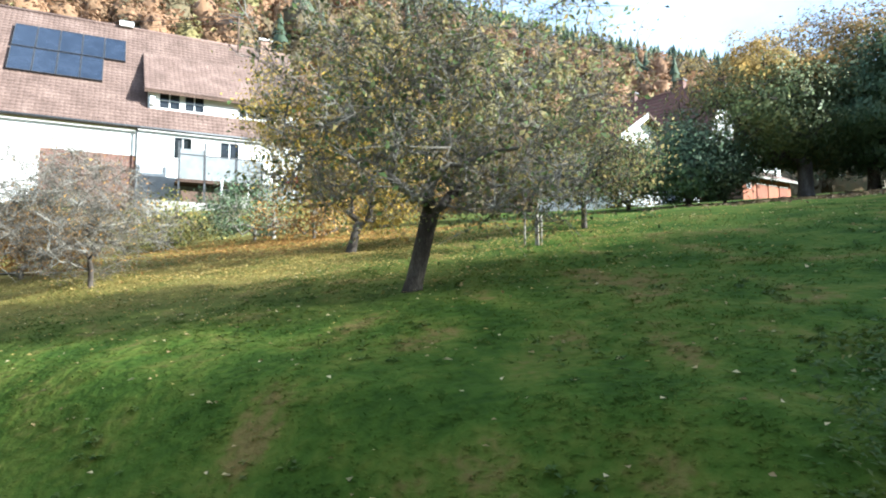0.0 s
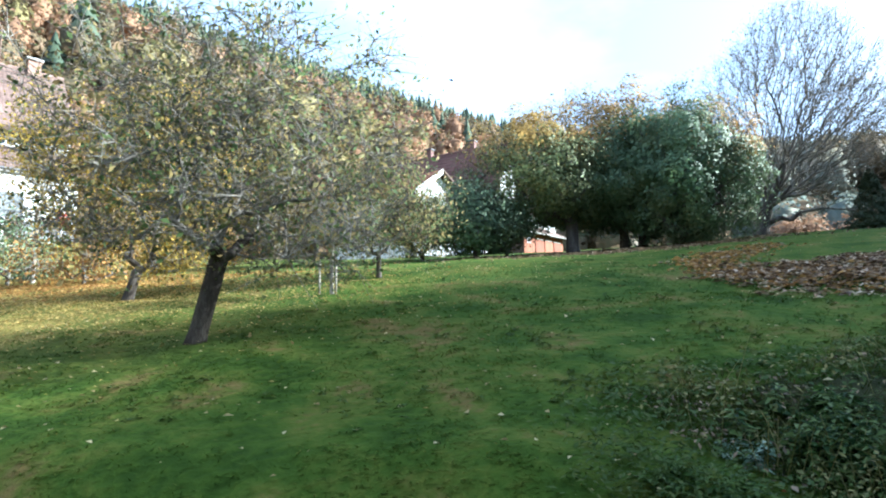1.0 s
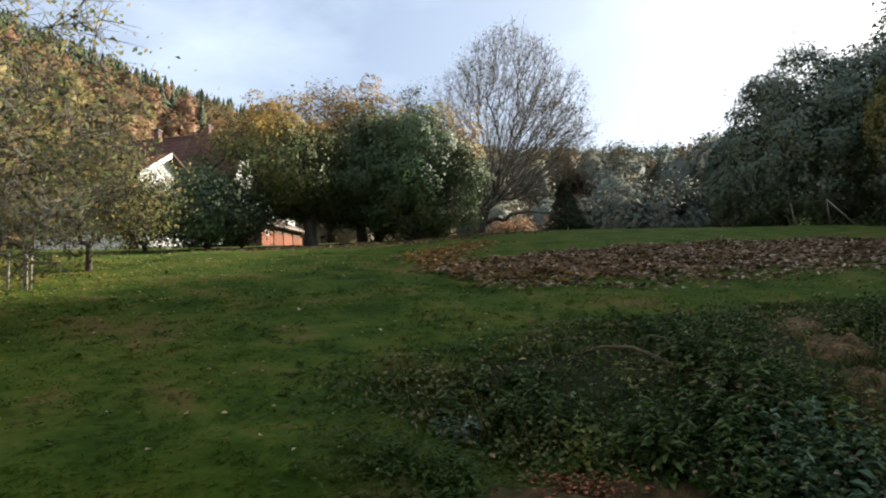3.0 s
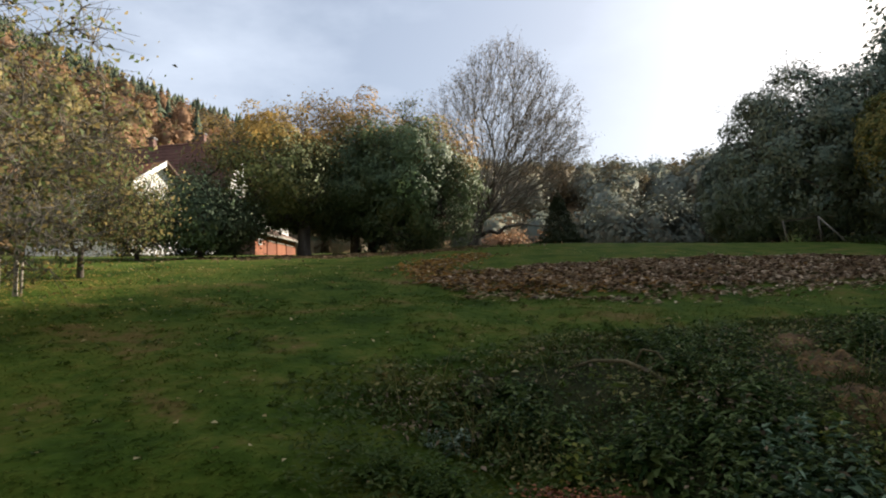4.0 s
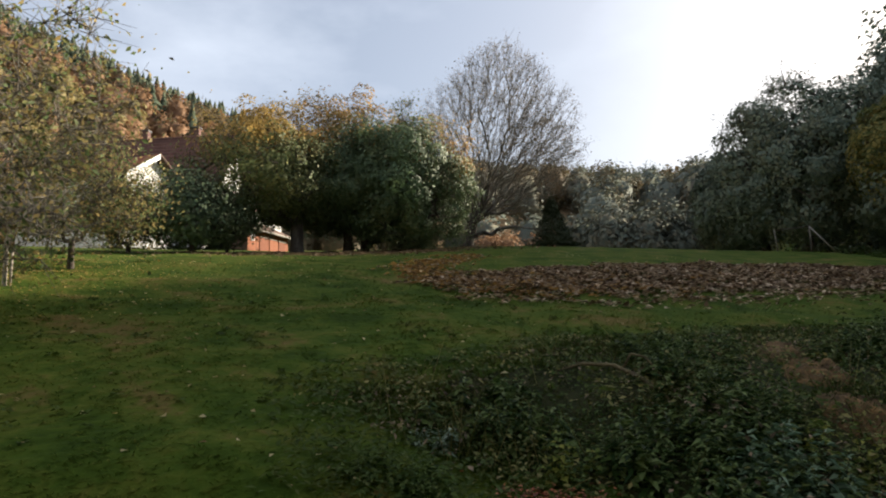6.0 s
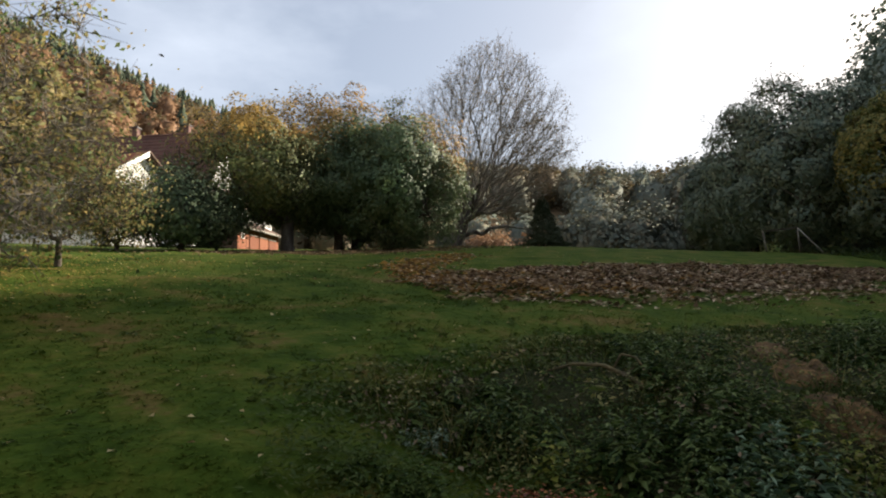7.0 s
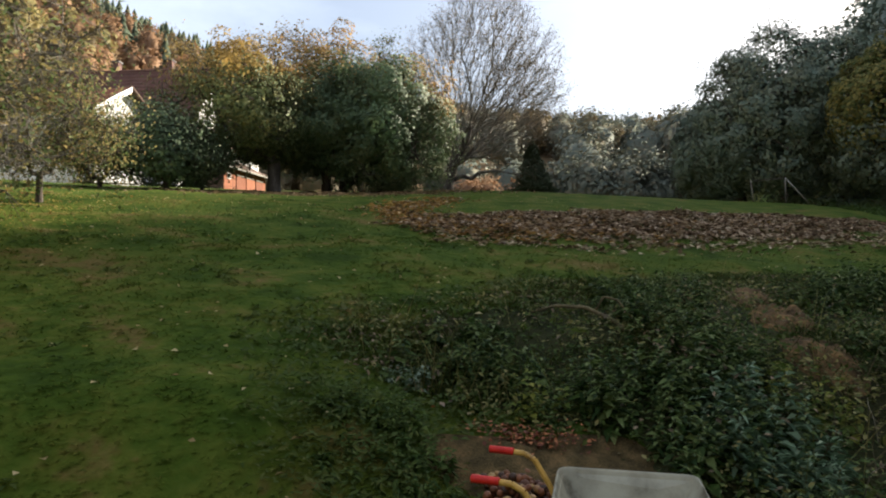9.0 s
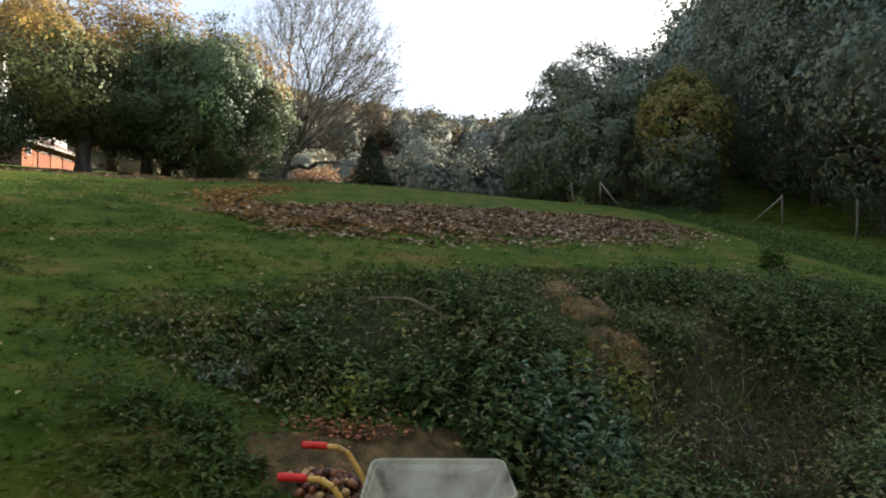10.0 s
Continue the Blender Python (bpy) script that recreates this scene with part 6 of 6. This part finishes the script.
def peelings():
    rng = np.random.default_rng(104)
    a, b = rng.normal(-0.12, 0.2, 420), rng.normal(0.22, 0.06, 420)
    x, y = 3.7 + 0.8 * a + 0.6 * b, 2.35 - 0.6 * a + 0.8 * b
    p = np.stack([x, y, ground_z(x, y) + 0.10 + 0.04 * rng.random(420)], 1)
    v, f = leaf_arrays(rng, p, 0.03, flat=0.8, aspect=0.75)
    M["peel"] = mat("peel", ramp3((0.10, 0.028, 0.013), (0.23, 0.065, 0.027), (0.35, 0.13, 0.05)), scale=6, island=0.6, bump=0, rough=0.6)
    tagged(raw("red_leaf_scraps", v, f, "peel"), "reddish leaf scraps on the compost heap", "leaves", kind="stuff")


peelings()


def wheelbarrow():
    """Handles point back along -x; the grips' middle lies over the origin."""
    w = new("wheelbarrow")
    g = 0.11
    w.matrix_world = Matrix.LocRotScale((2.83, 2.07, g), Euler((0, 0, math.atan2(-0.83, 0.56))), None)
    # tray: a flared tub with thickness and a rolled lip
    bm = bmesh.new()
    rim_z = 0.585

    def ring(x0, x1, half0, half1, z0, z1, corner, n=7):
        pts = []
        for cx, cy, a0 in ((x1 - corner, half1 - corner, 0), (x0 + corner, half0 - corner, 90), (x0 + corner, -half0 + corner, 180), (x1 - corner, -half1 + corner, 270)):
            for i in range(n):
                a = radians(a0 + 90 * i / (n - 1))
                x = cx + corner * math.cos(a)
                pts.append((0.315 + (x - 0.462) * 0.82, cy + corner * math.sin(a), z0 + (z1 - z0) * (x - x0) / (x1 - x0)))
        return pts

    rings = [ring(0.62, 1.12, 0.20, 0.18, 0.34, 0.30, 0.06), ring(0.585, 1.19, 0.23, 0.21, 0.37, 0.33, 0.07), ring(0.484, 1.378, 0.34, 0.315, rim_z - 0.012, rim_z - 0.012, 0.07),
             ring(0.478, 1.384, 0.345, 0.32, rim_z, rim_z, 0.075), ring(0.470, 1.392, 0.352, 0.327, rim_z, rim_z, 0.08), ring(0.462, 1.40, 0.36, 0.335, rim_z - 0.012, rim_z - 0.012, 0.085),
             ring(0.468, 1.394, 0.354, 0.329, rim_z - 0.026, rim_z - 0.026, 0.08), ring(0.494, 1.366, 0.331, 0.306, rim_z - 0.03, rim_z - 0.03, 0.07), ring(0.577, 1.198, 0.238, 0.218, 0.36, 0.32, 0.075), ring(0.615, 1.125, 0.205, 0.185, 0.325, 0.285, 0.06)]
    loops = [[bm.verts.new(p) for p in r] for r in rings]
    for a, b in zip(loops[:-1], loops[1:]):
        for i in range(len(a)):
            j = (i + 1) % len(a)
            bm.faces.new((a[i], a[j], b[j], b[i]))
    bm.faces.new(loops[0][::-1])
    bm.faces.new(loops[-1])
    bmesh.ops.recalc_face_normals(bm, faces=bm.faces)
    part("tray", bm, "tray_plastic", w, "scuffed grey plastic tray", smooth=True)
    for s in (1, -1):
        y = 0.29 * s
        tube("handle", [(0.05, y, 0.672), (0.13, y, 0.664), (0.19, y, 0.63), (0.27, y * 0.97, 0.50), (0.33, y * 0.9, 0.38), (0.42, y * 0.8, 0.275), (0.55, y * 0.7, 0.255), (1.1, y * 0.45, 0.235), (1.34, y * 0.3, 0.205)], 0.016, "handle_yellow", w, "worn yellow tubular handle", 10)
        tube("grip", [(-0.075, y, 0.68), (-0.07, y, 0.68), (0.065, y, 0.672), (0.07, y, 0.671)], [0.012, 0.021, 0.021, 0.017], "grip_red", w, "red rubber grip", 10)
        tube("leg", [(0.60, y * 0.82, 0.33), (0.56, y * 0.8, 0.02), (0.66, y * 0.8, 0.015), (0.80, y * 0.66, 0.28)], 0.014, "handle_yellow", w, "", 8)
    tube("axle", [(1.33, -0.10, 0.20), (1.33, 0.10, 0.20)], 0.012, "dark_metal", w)
    wheel = new("wheel")
    wheel.parent = w
    wheel.location = (1.33, 0, 0.195)
    bm = bmesh.new()
    R, r, n, k = 0.15, 0.045, 28, 12
    vs = [[bm.verts.new(((R + r * math.cos(b)) * math.cos(a), r * math.sin(b), (R + r * math.cos(b)) * math.sin(a))) for b in [2 * math.pi * j / k for j in range(k)]] for a in [2 * math.pi * i / n for i in range(n)]]
    for i in range(n):
        for j in range(k):
            bm.faces.new((vs[i][j], vs[(i + 1) % n][j], vs[(i + 1) % n][(j + 1) % k], vs[i][(j + 1) % k]))
    part("tyre", bm, "rubber", wheel, smooth=True)
    bm = bmesh.new()
    bmesh.ops.create_cone(bm, cap_ends=True, segments=24, radius1=0.112, radius2=0.112, depth=0.05, matrix=Matrix.Rotation(radians(90), 4, "X"))
    part("rim", bm, "grip_red", wheel)
    tagged(w, "wheelbarrow with a grey tray and red-gripped yellow handles", "wheelbarrow")


wheelbarrow()


def branch():
    b = new("fallen_branch")
    p = [(5.3, 3.85, 0.05), (5.42, 3.62, 0.16), (5.55, 3.35, 0.18), (5.6, 3.1, 0.12), (5.62, 2.85, -0.02)]
    foot = at(5.45, 3.4)
    b.location = foot
    tube("stem", [at(x, y, dz) - foot for x, y, dz in p], [0.008, 0.016, 0.02, 0.022, 0.025], "branch_bark", b)
    q = [(5.58, 3.25, 0.18), (5.66, 3.22, 0.29), (5.72, 3.1, 0.27), (5.68, 2.82, 0.06)]
    tube("side_twig", [at(x, y, dz) - foot for x, y, dz in q], [0.013, 0.012, 0.011, 0.010], "branch_bark", b)
    tagged(b, "curved bare branch lying in the weeds", "branch")


branch()


# ---- fence by the wood ----
def fence_post(x, y, h=1.5, lean=(0, 0), label="weathered grey wooden fence post"):
    foot = at(x, y, -0.1)
    ob = tube("fence_post", [foot, foot + Vector((lean[0] * 0.5, lean[1] * 0.5, h * 0.5)), foot + Vector((lean[0], lean[1], h))], [0.045, 0.04, 0.035], "grey_bark", sides=8)
    return tagged(ob, label, "fence post", "fence posts by the wood")


def brace(a, b, label="pale slanting wooden brace of the fence", material="post_wood"):
    tagged(tube("fence_brace", [Vector(a), Vector(b)], 0.034, material, sides=7), label, "fence brace", "fence braces")


for x, y, l in ((49.0, 8.0, 0.0), (40.3, 3.0, 0.0), (33.6, -0.4, -0.1), (28.5, -3.4, 0.05), (57.0, 12.4, 0.02)):
    fence_post(x, y, 2.0, (l, l))
brace(at(40.3, 3.0, 1.75), at(40.9, 4.6, 0.1))
gx, gy = polar(69.3, 45.0)
hx, hy = polar(71.6, 45.0)
fence_post(gx, gy, 1.5, (-0.1, 0.1))
fence_post(hx, hy, 1.75)
brace(at(gx, gy, 1.35), at(hx, hy, 1.6), "dark grey wooden rail between two fence posts", "bark")
brace(at(hx, hy, 1.6), at(*polar(73.2, 45.0), 0.1))

# stakes by the young tree
for x, y, h in ((1.33, 12.08, 0.72), (1.62, 11.88, 0.62)):
    foot = at(x, y, -0.06)
    tagged(tube("tree_stake", [foot, foot + Vector((0.01, 0, h))], 0.02, "pale_twig"), "pale wooden stake beside the young tree", "stake", "stakes by the young tree")

# low garden wall, posts, planters and a red ornament in front of the farmhouse
hw = frame_at(-17.3, 33.3, 11.45, 29.0)
tagged(box("garden_wall", (0, 0, 0), (1, 1, 1), "stone"), "pale stone retaining wall below the balcony", "wall", kind="structure").matrix_world = hw @ Matrix.Translation((0.3, -4.0, -6.6)) @ Matrix.Diagonal((8.6, 0.4, 2.0, 1))
for x in (3.9, 5.2, 7.1):
    p = hw @ Vector((x, -3.8, -4.6))
    tagged(tube("garden_post", [p, p + Vector((0, 0, 1.3))], 0.06, "white_paint"), "short white garden post on the wall", "post", "white garden posts")

for x in (4.35, 5.0):
    pot = new("planter")
    pot.matrix_world = hw @ Matrix.Translation((x, -3.8, -4.596))
    bm = bmesh.new()
    add_box(bm, (-0.28, -0.16, 0), (0.28, 0.16, 0.34), 0.02)
    part("trough", bm, "stone", pot)
    bm = bmesh.new()
    add_box(bm, (-0.31, -0.19, 0.344), (0.31, 0.19, 0.40), 0.015)
    part("rim", bm, "stone", pot)
    tagged(pot, "pale stone planter on the terrace wall", "planter", "planters on the terrace wall")
ornament = new("garden_ornament")
ornament.matrix_world = hw @ Matrix.Translation((7.6, -3.8, -4.6))
tube("stick", [(0, 0, 0), (0, 0, 1.35)], 0.03, "white_paint", ornament)
for k in range(6):
    a = k * math.pi / 3
    u, w = Vector((math.cos(a), 0, math.sin(a))), Vector((-math.sin(a), 0, math.cos(a)))
    o = Vector((0, -0.08, 1.45))
    prism("vane", [o, o + u * 0.2 + w * 0.16, o + u * 0.46, o + u * 0.2 - w * 0.03], 0.03, "red_toy", ornament)
tagged(ornament, "red garden pinwheel on a white stick by the terrace", "garden ornament")

# unseen wall added behind the camera: closes the place, dims the near lawn
back_wall = box("wall_behind", (-9.0, -0.3, -0.5), (9.0, 0.0, 6.5), "white_wall")
back_wall.matrix_world = frame_at(-1.0, -2.7, 0.1, -25.0)
tagged(back_wall, "unseen plain wall behind the viewpoint, added to dim the near lawn", "wall", kind="structure")
